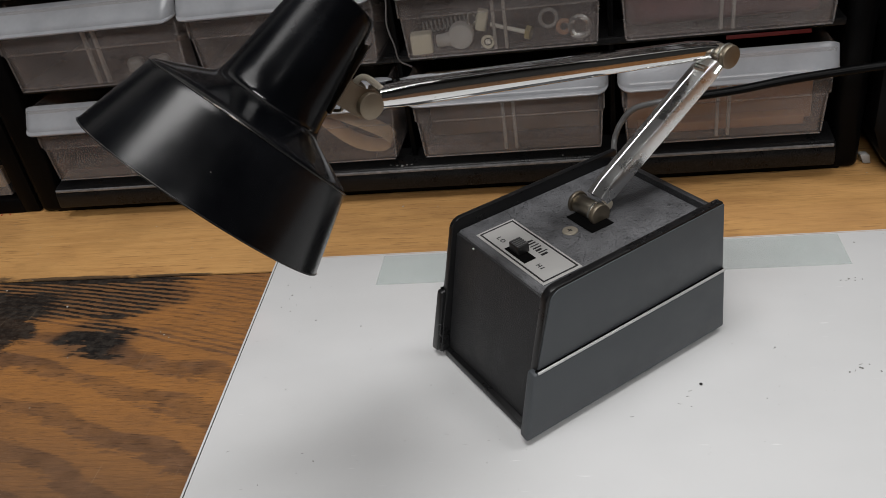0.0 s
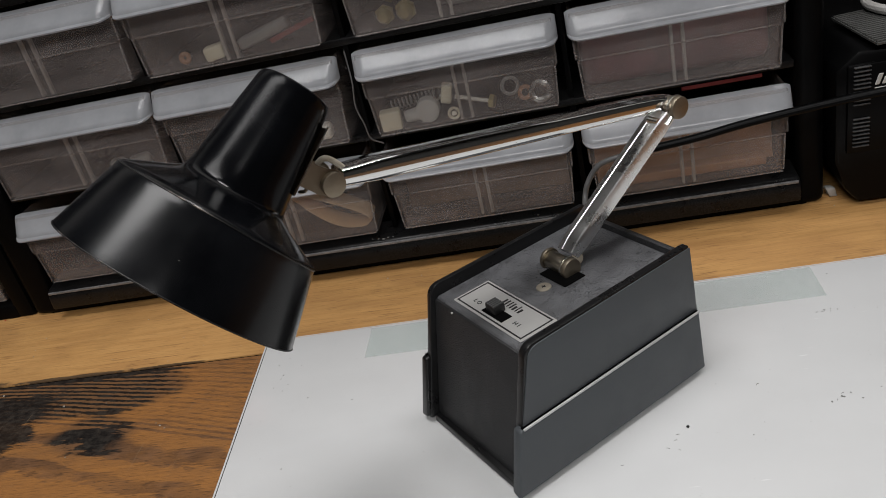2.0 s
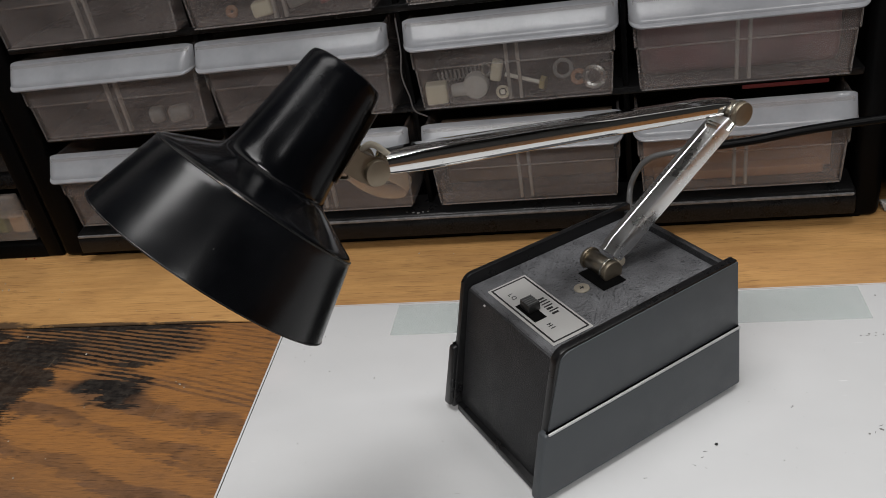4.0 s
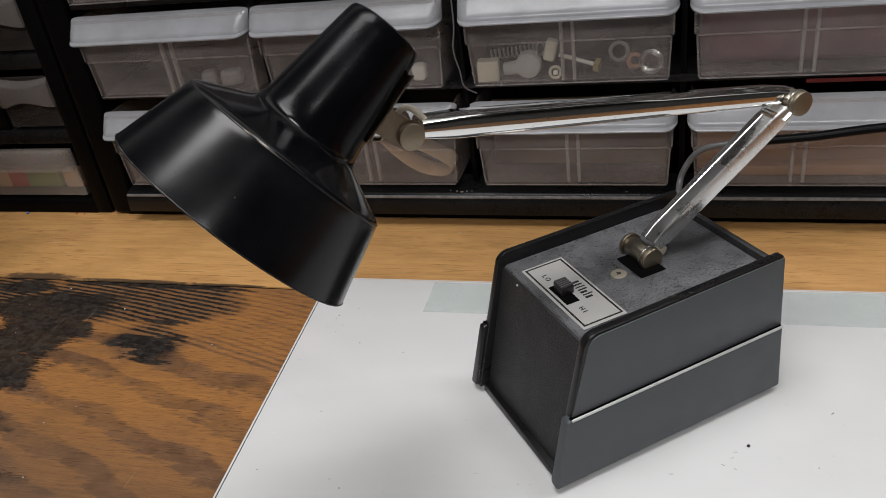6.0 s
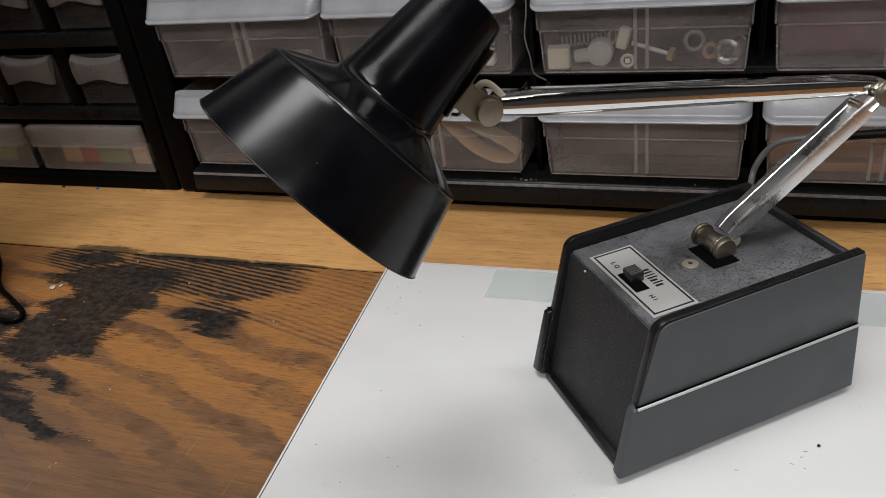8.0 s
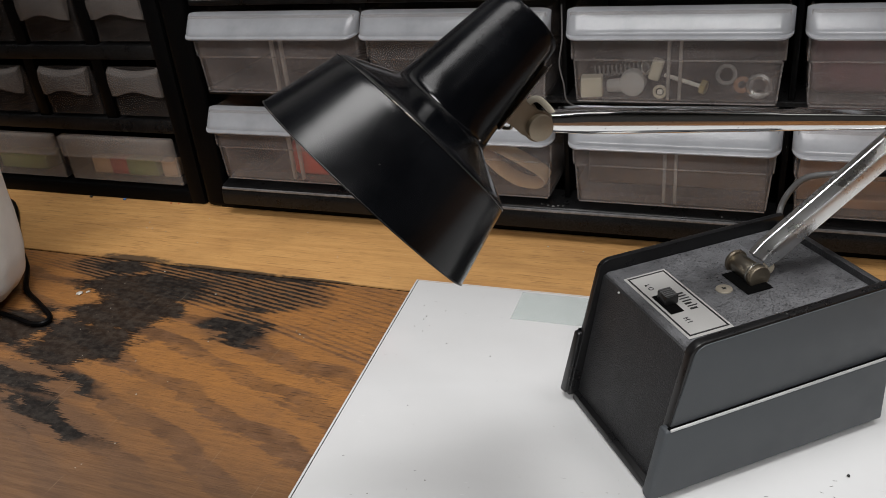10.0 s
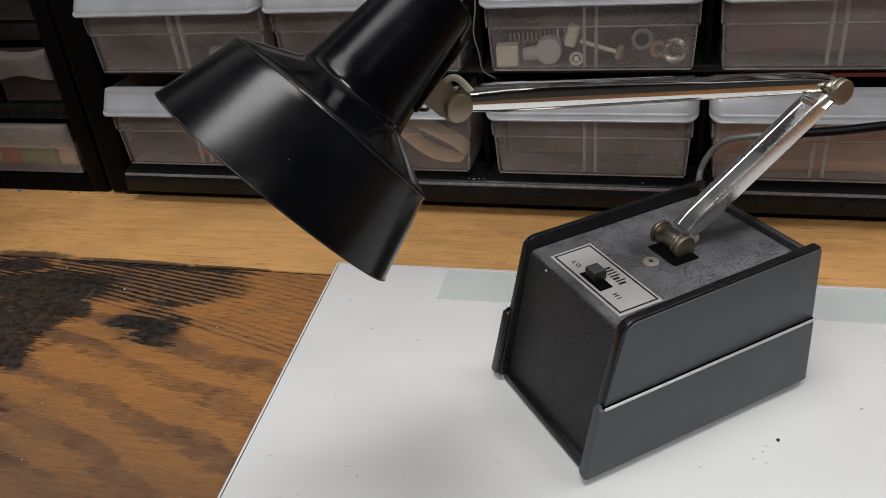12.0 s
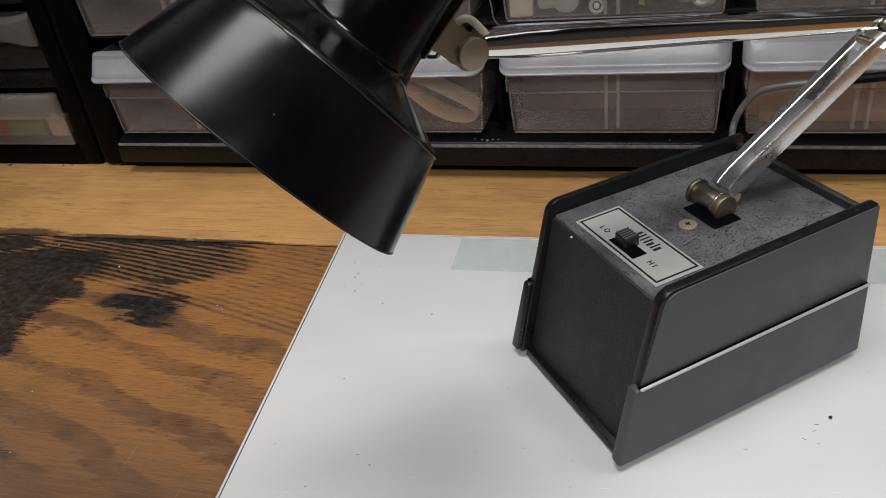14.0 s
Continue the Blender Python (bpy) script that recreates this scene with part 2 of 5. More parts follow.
def board_white():
    m = Nodes("white_glass")
    v = m.coords()
    smear = m.noise(m.coords((9, 16, 1)), 1.0, 4, 0.5)
    col = m.mix(m.ramp(smear, 0.3, 0.7), (0.62, 0.625, 0.625), (0.665, 0.67, 0.67))
    spots = m.noise(v, 380, 2, 0.5)
    streaks = m.noise(m.coords((60, 420, 1), turn=(0, 0, -0.2)), 1.0, 2, 0.5)
    col = m.mix(m.math("MULTIPLY", m.ramp(streaks, 0.70, 0.76, 0.0, 0.5), m.ramp(smear, 0.5, 0.6)), col, (0.86, 0.86, 0.86))
    marks = m.noise(m.coords((110, 700, 1), turn=(0, 0, 0.5), shift=(3, 1, 0)), 1.0, 2, 0.5)
    col = m.mix(m.math("MULTIPLY", m.ramp(marks, 0.71, 0.76, 0.0, 0.35), m.ramp(m.noise(m.coords((20, 20, 1), shift=(8, 2, 0)), 1.0, 2), 0.56, 0.66)), col, (0.22, 0.21, 0.20))
    col = m.mix(m.ramp(spots, 0.74, 0.765, 0.0, 0.3), col, (0.25, 0.24, 0.22))
    m.set(color=col, rough=m.ramp(smear, 0.3, 0.7, 0.05, 0.09), spec=0.5)
    m.bump(m.noise(m.coords((14, 40, 1)), 1.0, 2), 0.02, 0.002)
    return m.mat


def frosted(name, tint, through_share, rough=0.35, milky=0.5, ripple=0.0):
    """Translucent plastic: part clear, part milky."""
    m = Nodes(name)
    v = m.coords()
    cloud, scuff = m.noise(v, 25, 5, 0.6), m.noise(m.coords((30, 30, 260)), 1.0, 4, 0.6)
    col = m.mix(m.ramp(cloud, 0.3, 0.7), tuple(c * 0.86 for c in tint), tint)
    m.set(color=col, rough=m.ramp(scuff, 0.3, 0.7, rough * 0.8, rough * 1.25), spec=0.5)
    clear = m.node("ShaderNodeBsdfTransparent")
    clear.inputs[0].default_value = (*[min(1.0, 0.72 + c * 0.5) for c in tint], 1)
    lucent = m.node("ShaderNodeBsdfTranslucent")
    m.link(col, lucent.inputs[0])
    a = m.node("ShaderNodeMixShader")
    a.inputs[0].default_value = milky
    m.link(m.bsdf.outputs[0], a.inputs[1])
    m.link(lucent.outputs[0], a.inputs[2])
    b = m.node("ShaderNodeMixShader")
    m.put(b.inputs[0], m.ramp(cloud, 0.25, 0.75, through_share + 0.06, through_share - 0.06))
    m.link(a.outputs[0], b.inputs[1])
    m.link(clear.outputs[0], b.inputs[2])
    m.link(b.outputs[0], m.out.inputs[0])
    m.bump(m.math("MULTIPLY_ADD", m.noise(v, 70, 3, 0.5), ripple * 6, scuff), 0.06 + ripple * 0.3, 0.0005)
    return m.mat


def dusty_plastic(name, color, dust, amount, rough=0.6, grain=1500.0, relief=0.5, spec=0.4, dust_grain=1700.0):
    m = Nodes(name)
    v = m.coords()
    cell, broad, fine = m.noise(v, grain, 2, 0.5), m.noise(v, 60, 5, 0.65), m.noise(v, dust_grain, 4, 0.7)
    fac = m.math("MULTIPLY", m.ramp(broad, 0.25, 0.75, 0.45, 1.0), m.ramp(fine, 0.42, 0.62))
    col = m.mix(m.math("MULTIPLY", fac, amount), color, dust)
    m.set(color=col, rough=m.ramp(broad, 0.3, 0.7, rough * 0.85, min(1, rough * 1.2)), spec=spec)
    m.bump(cell, relief, 0.0005)
    return m.mat


def pitted_top():
    """Black pebbled plastic under a film of grey dust, with bare dark pits."""
    m = Nodes("dusty_pebbled_plastic")
    v = m.coords()
    pebble, broad, film = m.noise(v, 1150, 2, 0.5), m.noise(v, 45, 5, 0.7), m.noise(v, 2300, 3, 0.7)
    pits = m.noise(m.coords(shift=(0.3, 0.1, 0)), 950, 3, 0.6)
    dust = m.math("MULTIPLY", m.ramp(broad, 0.30, 0.66, 0.42, 1.0), m.ramp(film, 0.36, 0.62, 0.55, 1.0))
    dust = m.math("MULTIPLY", dust, m.ramp(pits, 0.56, 0.67, 1.0, 0.30))
    col = m.mix(dust, (0.012, 0.012, 0.013), (0.140, 0.142, 0.150))
    m.set(color=col, rough=m.ramp(dust, 0.1, 0.9, 0.27, 0.58), spec=0.5)
    m.bump(m.math("MULTIPLY_ADD", m.ramp(pits, 0.56, 0.68), -0.8, pebble), 0.9, 0.0005)
    return m.mat


def black_paint():
    m = Nodes("black_enamel")
    v = m.coords()
    speck, broad, orange = m.noise(v, 900, 2, 0.5), m.noise(v, 30, 5, 0.65), m.noise(v, 260, 2)
    col = m.mix(m.ramp(broad, 0.3, 0.75), (0.0016, 0.0018, 0.0024), (0.0044, 0.0048, 0.0060))
    col = m.mix(m.ramp(speck, 0.775, 0.80, 0.0, 0.4), col, (0.25, 0.24, 0.22))
    col = m.mix(m.math("MULTIPLY", m.ramp(m.noise(v, 2000, 2, 0.5), 0.70, 0.75, 0.0, 0.35), m.ramp(broad, 0.45, 0.65)), col, (0.16, 0.16, 0.16))
    # brim and neck are rubbed dull, the shoulder between them has kept its gloss
    off = m.node("ShaderNodeVectorMath", operation="SUBTRACT")
    m.link(v, off.inputs[0])
    off.inputs[1].default_value = SHADE_RIM
    along = m.node("ShaderNodeVectorMath", operation="DOT_PRODUCT")
    m.link(off.outputs[0], along.inputs[0])
    along.inputs[1].default_value = SHADE_AXIS
    above = m.ramp(along.outputs["Value"], 0.0255, 0.0275)
    gloss = m.math("MULTIPLY", above, m.ramp(along.outputs["Value"], 0.0375, 0.0350))
    dull = m.ramp(broad, 0.25, 0.75, 0.18, 0.27)
    m.set(color=col, rough=m.math("MULTIPLY_ADD", gloss, m.math("MULTIPLY_ADD", dull, -0.5, 0.02), dull), spec=m.math("MULTIPLY_ADD", gloss, 0.22, m.math("MULTIPLY_ADD", above, -0.15, 0.28)))
    m.bump(m.math("MULTIPLY_ADD", m.noise(v, 1500, 3, 0.6), 0.5, orange), 0.025, 0.0006)
    return m.mat


def chrome(name="chrome", low=0.05, high=0.12, tone=0.80):
    m = Nodes(name)
    v = m.coords()
    pit, broad = m.noise(v, 900, 3, 0.6), m.noise(v, 90, 5, 0.65)
    col = m.mix(m.ramp(pit, 0.66, 0.74), (tone, tone, tone * 0.99), (0.2, 0.17, 0.13))
    m.set(color=col, metal=1.0, rough=m.ramp(broad, 0.3, 0.7, low, high))
    m.bump(broad, 0.03, 0.0006)
    return m.mat


def worn_paint():
    m = Nodes("worn_black_edge")
    v = m.coords()
    wear = m.math("ADD", m.noise(v, 40, 4, 0.6), m.math("MULTIPLY_ADD", m.noise(v, 350, 3, 0.6), 0.4, -0.2))
    fac = m.ramp(wear, 0.56, 0.72, 0.0, 0.8)
    m.set(color=m.mix(fac, (0.006, 0.006, 0.006), (0.30, 0.26, 0.22)), metal=m.math("MULTIPLY", fac, 0.5), rough=0.38)
    return m.mat


M_WORN = worn_paint()
# burns: centre x, y, half sizes, turn, force
BURNS = [(-0.257, 0.402, 0.050, 0.015, 4, 1.0), (-0.252, 0.375, 0.037, 0.025, 20, 1.0), (-0.256, 0.340, 0.034, 0.022, 8, 1.0), (-0.290, 0.420, 0.024, 0.008, 0, 0.8),
         (-0.205, 0.4275, 0.070, 0.003, -1, 0.9), (-0.266, 0.303, 0.028, 0.006, 6, 0.55), (-0.238, 0.279, 0.034, 0.004, -14, 0.45),
         (-0.160, 0.376, 0.012, 0.005, 15, 0.40), (-0.168, 0.357, 0.018, 0.0025, -4, 0.45), (-0.175, 0.391, 0.018, 0.0025, -5, 0.5),
         (-0.30, 0.287, 0.04, 0.008, 0, 0.6), (-0.31, 0.345, 0.025, 0.02, 0, 0.7)]
BURNT_LINES = [(-0.188, 0.412, 0.054, 0.021, -2, 1.0), (-0.172, 0.372, 0.026, 0.016, -10, 0.60), (-0.225, 0.412, 0.045, 0.020, -6, 0.95), (-0.30, 0.42, 0.03, 0.015, 0, 0.7),
               (-0.225, 0.279, 0.045, 0.012, -10, 0.7), (-0.255, 0.304, 0.045, 0.012, -6, 0.7)]

M_BENCH = burnt_oak()
M_REAR = wood("pale_oak", (0.515, 0.288, 0.106), (0.445, 0.238, 0.083), (0.21, 0.105, 0.040), bands=0.5, rough=0.36, ring_force=0.38, lines=0.85)
M_BOARD = board_white()
M_EDGE = plain("dark_sealant", (0.05, 0.05, 0.045), 0.5)
M_LINE = plain("grey_edge_line", (0.09, 0.09, 0.085), 0.5, 0.0, 0.6)
M_EDGEREFLECT = plain("cream_edge_line", (0.52, 0.42, 0.36), 0.4, 0.0, 0.3)
M_TAPE = frosted("green_tape", (0.63, 0.70, 0.675), 0.76, 0.16, 0.1)
M_INSIDE = plain("grey_enamel", (0.55, 0.54, 0.52), 0.35)
M_BODY = dusty_plastic("black_grained_plastic", (0.0085, 0.0087, 0.0098), (0.10, 0.10, 0.105), 0.26, 0.46, 1500, 0.9, 0.5, 1500)
M_RIM = dusty_plastic("black_smooth_plastic", (0.004, 0.004, 0.0045), (0.10, 0.10, 0.10), 0.05, 0.30, 1500, 0.08, 0.45)
M_SCREW = plain("pale_tan_screw", (0.33, 0.295, 0.235), 0.45, 0.35, 0.3)
M_TOP = pitted_top()
M_PANEL = dusty_plastic("grey_smooth_plastic", (0.060, 0.067, 0.074), (0.12, 0.12, 0.12), 0.10, 0.42, 2200, 0.12)
M_RUBBER = plain("black_rubber", (0.012, 0.012, 0.012), 0.6)
M_CHROME = chrome()
M_CAP = plain("brown_nickel", (0.37, 0.315, 0.24), 0.46, 1.0, 0.5, 900, 0.3)
M_NICKEL = plain("dull_nickel", (0.50, 0.45, 0.365), 0.34, 1.0, 0.35, 700, 0.1)
M_TRIM = plain("silver_trim", (0.60, 0.60, 0.60), 0.35, 0.3, 0.15)
M_DULLCHROME = chrome("dull_chrome", 0.24, 0.34, 0.74)
M_STEEL = plain("bright_steel", (0.62, 0.62, 0.60), 0.25, 1.0, 0.2)
M_TAN = plain("tan_bracket", (0.25, 0.205, 0.15), 0.36, 0.9, 0.5)
M_WIRE = plain("cream_wire", (0.58, 0.53, 0.43), 0.45)
M_PLATE = plain("brushed_plate", (0.52, 0.515, 0.50), 0.38, 0.35, 0.1, 900, 0.05)
# flat black for the shade inside slots, gaps and the seam
M_HOLESHADE = plain("black_recess", (0.002, 0.002, 0.002), 0.9, spec=0.05)
M_INK = plain("black_ink", (0.012, 0.012, 0.012), 0.5)
M_SWITCH = plain("black_switch", (0.014, 0.014, 0.014), 0.4)
M_CORD = plain("black_cord", (0.0015, 0.0015, 0.0017), 0.40, spec=0.08)
M_GREYCORD = plain("grey_cord", (0.11, 0.11, 0.11), 0.35)
M_CAB = dusty_plastic("black_cabinet_plastic", (0.0020, 0.0020, 0.0022), (0.06, 0.058, 0.056), 0.03, 0.36, 500, 0.10, 0.05)
M_LEDGE = dusty_plastic("dusty_cabinet_edge", (0.0035, 0.0035, 0.0038), (0.15, 0.148, 0.148), 0.10, 0.30, 500, 0.02, 0.22, 1200)
M_LEDGEGLINT = dusty_plastic("rubbed_plastic_edge", (0.14, 0.14, 0.143), (0.34, 0.33, 0.33), 0.5, 0.3, 900, 0.1, 0.5, 250)
M_LIP = frosted("milky_plastic", (0.47, 0.485, 0.51), 0.40, 0.17, 0.22, 0.25)
M_BIN = frosted("smoky_plastic", (0.62, 0.555, 0.54), 0.815, 0.16, 0.35)
M_BINGLINT = frosted("pale_plastic_edge", (0.68, 0.63, 0.60), 0.80, 0.25, 0.35)
M_SBIN = frosted("dark_smoky_plastic", (0.24, 0.21, 0.195), 0.86, 0.18, 0.3)
M_WIDEBIN = frosted("milky_smoky_plastic", (0.55, 0.51, 0.48), 0.76, 0.22, 0.3)
M_RIB = frosted("ribbed_plastic", (0.62, 0.59, 0.55), 0.42, 0.25, 0.35)
M_PULL = frosted("smoky_pull", (0.24, 0.215, 0.20), 0.52, 0.3, 0.3)
M_NYLON = plain("cream_nylon", (0.62, 0.58, 0.45), 0.45)
M_WHITE = plain("white_nylon", (0.80, 0.78, 0.70), 0.4)
M_BRASS = plain("worn_brass", (0.40, 0.34, 0.17), 0.4, 0.6)
M_RED = plain("red_plastic", (0.50, 0.055, 0.03), 0.45)
M_DEEPRED = plain("deep_red", (0.16, 0.012, 0.012), 0.5)
M_PURPLE = plain("purple_foam", (0.20, 0.10, 0.105), 0.6, 0.0, 0.5)
M_BROWN = plain("brown_card", (0.34, 0.18, 0.10), 0.65)
M_DARKCARD = plain("dark_brown_card", (0.16, 0.105, 0.07), 0.7, 0.0, 0.5)
M_BEIGE = plain("beige_strap", (0.72, 0.50, 0.30), 0.5)
M_GREEN = plain("green_card", (0.25, 0.32, 0.10), 0.6)
M_GREY = plain("grey_plastic", (0.22, 0.22, 0.21), 0.5)
M_PALEGREY = plain("pale_grey_plastic", (0.45, 0.44, 0.42), 0.5)
M_BLACK = plain("black_casing", (0.0014, 0.0014, 0.0016), 0.40, spec=0.10)
M_VENT = plain("dark_vent", (0.035, 0.035, 0.036), 0.5)
M_GRILLE = plain("grey_sheet", (0.11, 0.11, 0.105), 0.5, 0.3)
M_CREAM = plain("cream_knob", (0.52, 0.46, 0.36), 0.4)
M_PAPER = plain("white_paper_towel", (0.88, 0.87, 0.85), 0.9, 0.0, 0.06, 300, 0.6, spec=0.2)
M_WALL = plain("dark_wall", (0.06, 0.058, 0.055), 0.8, 0.0, 0.12)
M_BACKDROP = plain("black_boarding", (0.006, 0.006, 0.006), 0.7, spec=0.2)
M_PALE = plain("pale_wall", (0.62, 0.61, 0.59), 0.85, 0.0, 0.08)
M_CEIL = plain("dark_ceiling", (0.06, 0.06, 0.06), 0.85, 0.0, 0.1)
M_FLOOR = plain("concrete_floor", (0.10, 0.098, 0.095), 0.8)
M_BLUE = plain("blue_crumb", (0.08, 0.22, 0.55), 0.5)
M_CHIP = plain("clear_chip", (0.52, 0.49, 0.44), 0.25)


# ---------------------------------------------------------------- mesh helpers
def mesh_of(bm, name, mat, sharp=35):
    bmesh.ops.recalc_face_normals(bm, faces=bm.faces)
    me = bpy.data.meshes.new(name)
    for f in bm.faces:
        f.smooth = True
    bm.to_mesh(me)
    bm.free()
    me.set_sharp_from_angle(angle=radians(sharp))
    me.materials.append(mat)
    return me


def part(name, bm, mat, parent=None, label="", sharp=35):
    """One mesh object, under a thing or a part."""
    ob = new(name, mesh_of(bm, name, mat, sharp))
    ob.parent = parent
    if label:
        ob["label"] = label
    return ob


def thing(name, label, category, m=None, group="", kind=""):
    ob = new(name)
    ob.empty_display_size = 0.02
    if m is not None:
        ob.matrix_basis = m
    return tagged(ob, label, category, group, kind)


def box(lo, hi, bevel=0.0, seg=2, bm=None):
    bm = bm or bmesh.new()
    lo, hi = Vector(lo), Vector(hi)
    made = bmesh.ops.create_cube(bm, size=1.0, matrix=Matrix.Translation((lo + hi) / 2) @ Matrix.Diagonal((*(hi - lo), 1)))
    if bevel:
        edges = list({e for v in made["verts"] for e in v.link_edges})
        bmesh.ops.bevel(bm, geom=edges, offset=bevel, segments=seg, profile=0.5, affect="EDGES", clamp_overlap=True)
    return bm


def cyl(a, b, r, r2=None, seg=28, bevel=0.0, bm=None):
    bm = bm or bmesh.new()
    a, b = Vector(a), Vector(b)
    m = Matrix.Translation((a + b) / 2) @ (b - a).to_track_quat("Z", "Y").to_matrix().to_4x4()
    made = bmesh.ops.create_cone(bm, cap_ends=True, segments=seg, radius1=r, radius2=r if r2 is None else r2, depth=(b - a).length, matrix=m)
    if bevel:
        edges = [e for e in {e for v in made["verts"] for e in v.link_edges} if any(len(f.verts) > 4 for f in e.link_faces)]
        bmesh.ops.bevel(bm, geom=edges, offset=bevel, segments=2, profile=0.5, affect="EDGES")
    return bm


def lathe(profile, m=None, seg=64, bm=None):
    """Turned about z from (r, z) points; ends with r = 0 are closed."""
    bm = bm or bmesh.new()
    rings = []
    for r, z in profile:
        if r < 1e-6:
            rings.append([bm.verts.new((0, 0, z))])
        else:
            rings.append([bm.verts.new((r * math.cos(k * math.tau / seg), r * math.sin(k * math.tau / seg), z)) for k in range(seg)])
    for a, b in zip(rings, rings[1:]):
        for k in range(seg):
            q = [a[k % len(a)], a[(k + 1) % len(a)], b[(k + 1) % len(b)], b[k % len(b)]]
            q = list(dict.fromkeys(q))
            if len(q) > 2:
                bm.faces.new(q)
    if m is not None:
        bm.transform(m)
    return bm


def prism(outline, y0, y1, bevel=0.0, seg=2):
    """An outline of (x, z) points carried from y0 to y1."""
    bm = bmesh.new()
    near = [bm.verts.new((x, y0, z)) for x, z in outline]
    far = [bm.verts.new((x, y1, z)) for x, z in outline]
    bm.faces.new(near)
    bm.faces.new(far[::-1])
    n = len(outline)
    for k in range(n):
        bm.faces.new((near[k], far[k], far[(k + 1) % n], near[(k + 1) % n]))
    bmesh.ops.recalc_face_normals(bm, faces=bm.faces)
    if bevel:
        bmesh.ops.bevel(bm, geom=list(bm.edges), offset=bevel, segments=seg, profile=0.5, affect="EDGES", clamp_overlap=True)
    return bm


def smooth_points(points, steps=10):
    """A smooth line through the points."""
    p = [Vector(q) for q in points]
    p = [2 * p[0] - p[1]] + p + [2 * p[-1] - p[-2]]
    out = []
    for a, b, c, d in zip(p, p[1:], p[2:], p[3:]):
        for k in range(steps):
            t = k / steps
            out.append(0.5 * (2 * b + (c - a) * t + (2 * a - 5 * b + 4 * c - d) * t * t + (3 * b - a - 3 * c + d) * t ** 3))
    return out + [p[-2]]


def tube(points, r, seg=12, steps=10, flat=1.0, bm=None):
    bm = bm or bmesh.new()
    line = smooth_points(points, steps) if steps > 1 else [Vector(q) for q in points]
    side, rings = None, []
    for k, q in enumerate(line):
        d = (line[min(k + 1, len(line) - 1)] - line[max(k - 1, 0)]).normalized()
        if side is None:
            side = d.orthogonal().normalized() if abs(d.z) > 0.9 else d.cross(Vector((0, 0, 1))).normalized()
        side = (side - d * side.dot(d)).normalized()
        up = d.cross(side)
        rings.append([bm.verts.new(q + r * (math.cos(a) * side + flat * math.sin(a) * up)) for a in (j * math.tau / seg for j in range(seg))])
    for a, b in zip(rings, rings[1:]):
        for j in range(seg):
            bm.faces.new((a[j], a[(j + 1) % seg], b[(j + 1) % seg], b[j]))
    bm.faces.new(rings[0][::-1])
    bm.faces.new(rings[-1])
    return bm


def letters(text, size, mat, parent, m, name="lettering", depth=0.0001):
    curve = bpy.data.curves.new(name, "FONT")
    curve.body, curve.size, curve.extrude = text, size, depth
    curve.align_x, curve.align_y = "CENTER", "CENTER"
    tmp = bpy.data.objects.new(name, curve)
    me = bpy.data.meshes.new_from_object(tmp)
    bpy.data.objects.remove(tmp)
    me.materials.append(mat)
    ob = new(name, me)
    ob.parent, ob.matrix_basis = parent, m
    return ob


# ---------------------------------------------------------------- the room, closed round the bench
def slab(name, lo, hi, mat, label, bevel=0.0):
    ob = part(name, box(lo, hi, bevel), mat)
    return tagged(ob, label, name.split("_")[0], kind="structure")


slab("floor", (-2.2, -2.6, -0.80), (2.2, 1.0, -0.74), M_FLOOR, "grey concrete workshop floor below the bench")
slab("ceiling", (-2.2, -2.6, 1.70), (2.2, 1.0, 1.78), M_CEIL, "dark workshop ceiling over the bench")
slab("wall_north", (-2.2, 0.90, -0.74), (2.2, 1.0, 1.70), M_PALE, "pale painted wall behind the storage cabinets")
slab("wall_south", (-2.2, -2.7, -0.74), (2.2, -2.6, 1.70), M_WALL, "dark workshop wall facing the bench")
slab("wall_west", (-2.3, -2.6, -0.74), (-2.2, 1.0, 1.70), M_WALL, "dark workshop side wall")
slab("wall_east", (2.2, -2.6, -0.74), (2.3, 1.0, 1.70), M_WALL, "dark workshop side wall")

# black sheet added to keep the space behind the bench dark
slab("wall_panel", (-1.2, 0.80, -0.04), (1.2, 0.83, 0.60), M_BACKDROP, "added black sheet for the dark behind the bench")

# ---------------------------------------------------------------- the bench
bench = thing("workbench", "worn oak workbench top with black burn stains", "workbench")
part("plank", box((-1.0, -0.25, -0.038), (1.0, 0.4288, 0.0), 0.0004), M_BENCH, bench, "dark stained oak plank with black burn marks")
part("plank", box((-1.0, 0.4303, -0.038), (1.0, 0.798, 0.0002), 0.0004), M_REAR, bench, "pale honey oak plank")
# black strip for the shade down in the gap between the planks
part("seam_filler", box((-1.0, 0.4288, -0.030), (1.0, 0.4303, -0.0008)), M_HOLESHADE, bench, "black strip for the dark of the open seam")
for x in (-0.9, 0.9):
    for y in (-0.15, 0.7):
        part("leg", box((x - 0.04, y - 0.04, -0.74), (x + 0.04, y + 0.04, -0.038), 0.004), M_BENCH, bench)

# white board with taped rear edge
sheet = thing("white_board", "glossy white glass board lying on the bench", "board", pose(-0.0850, 0.4385, 0.0004, 0, 0, 0.75))
BW, BH = 0.40, 0.40


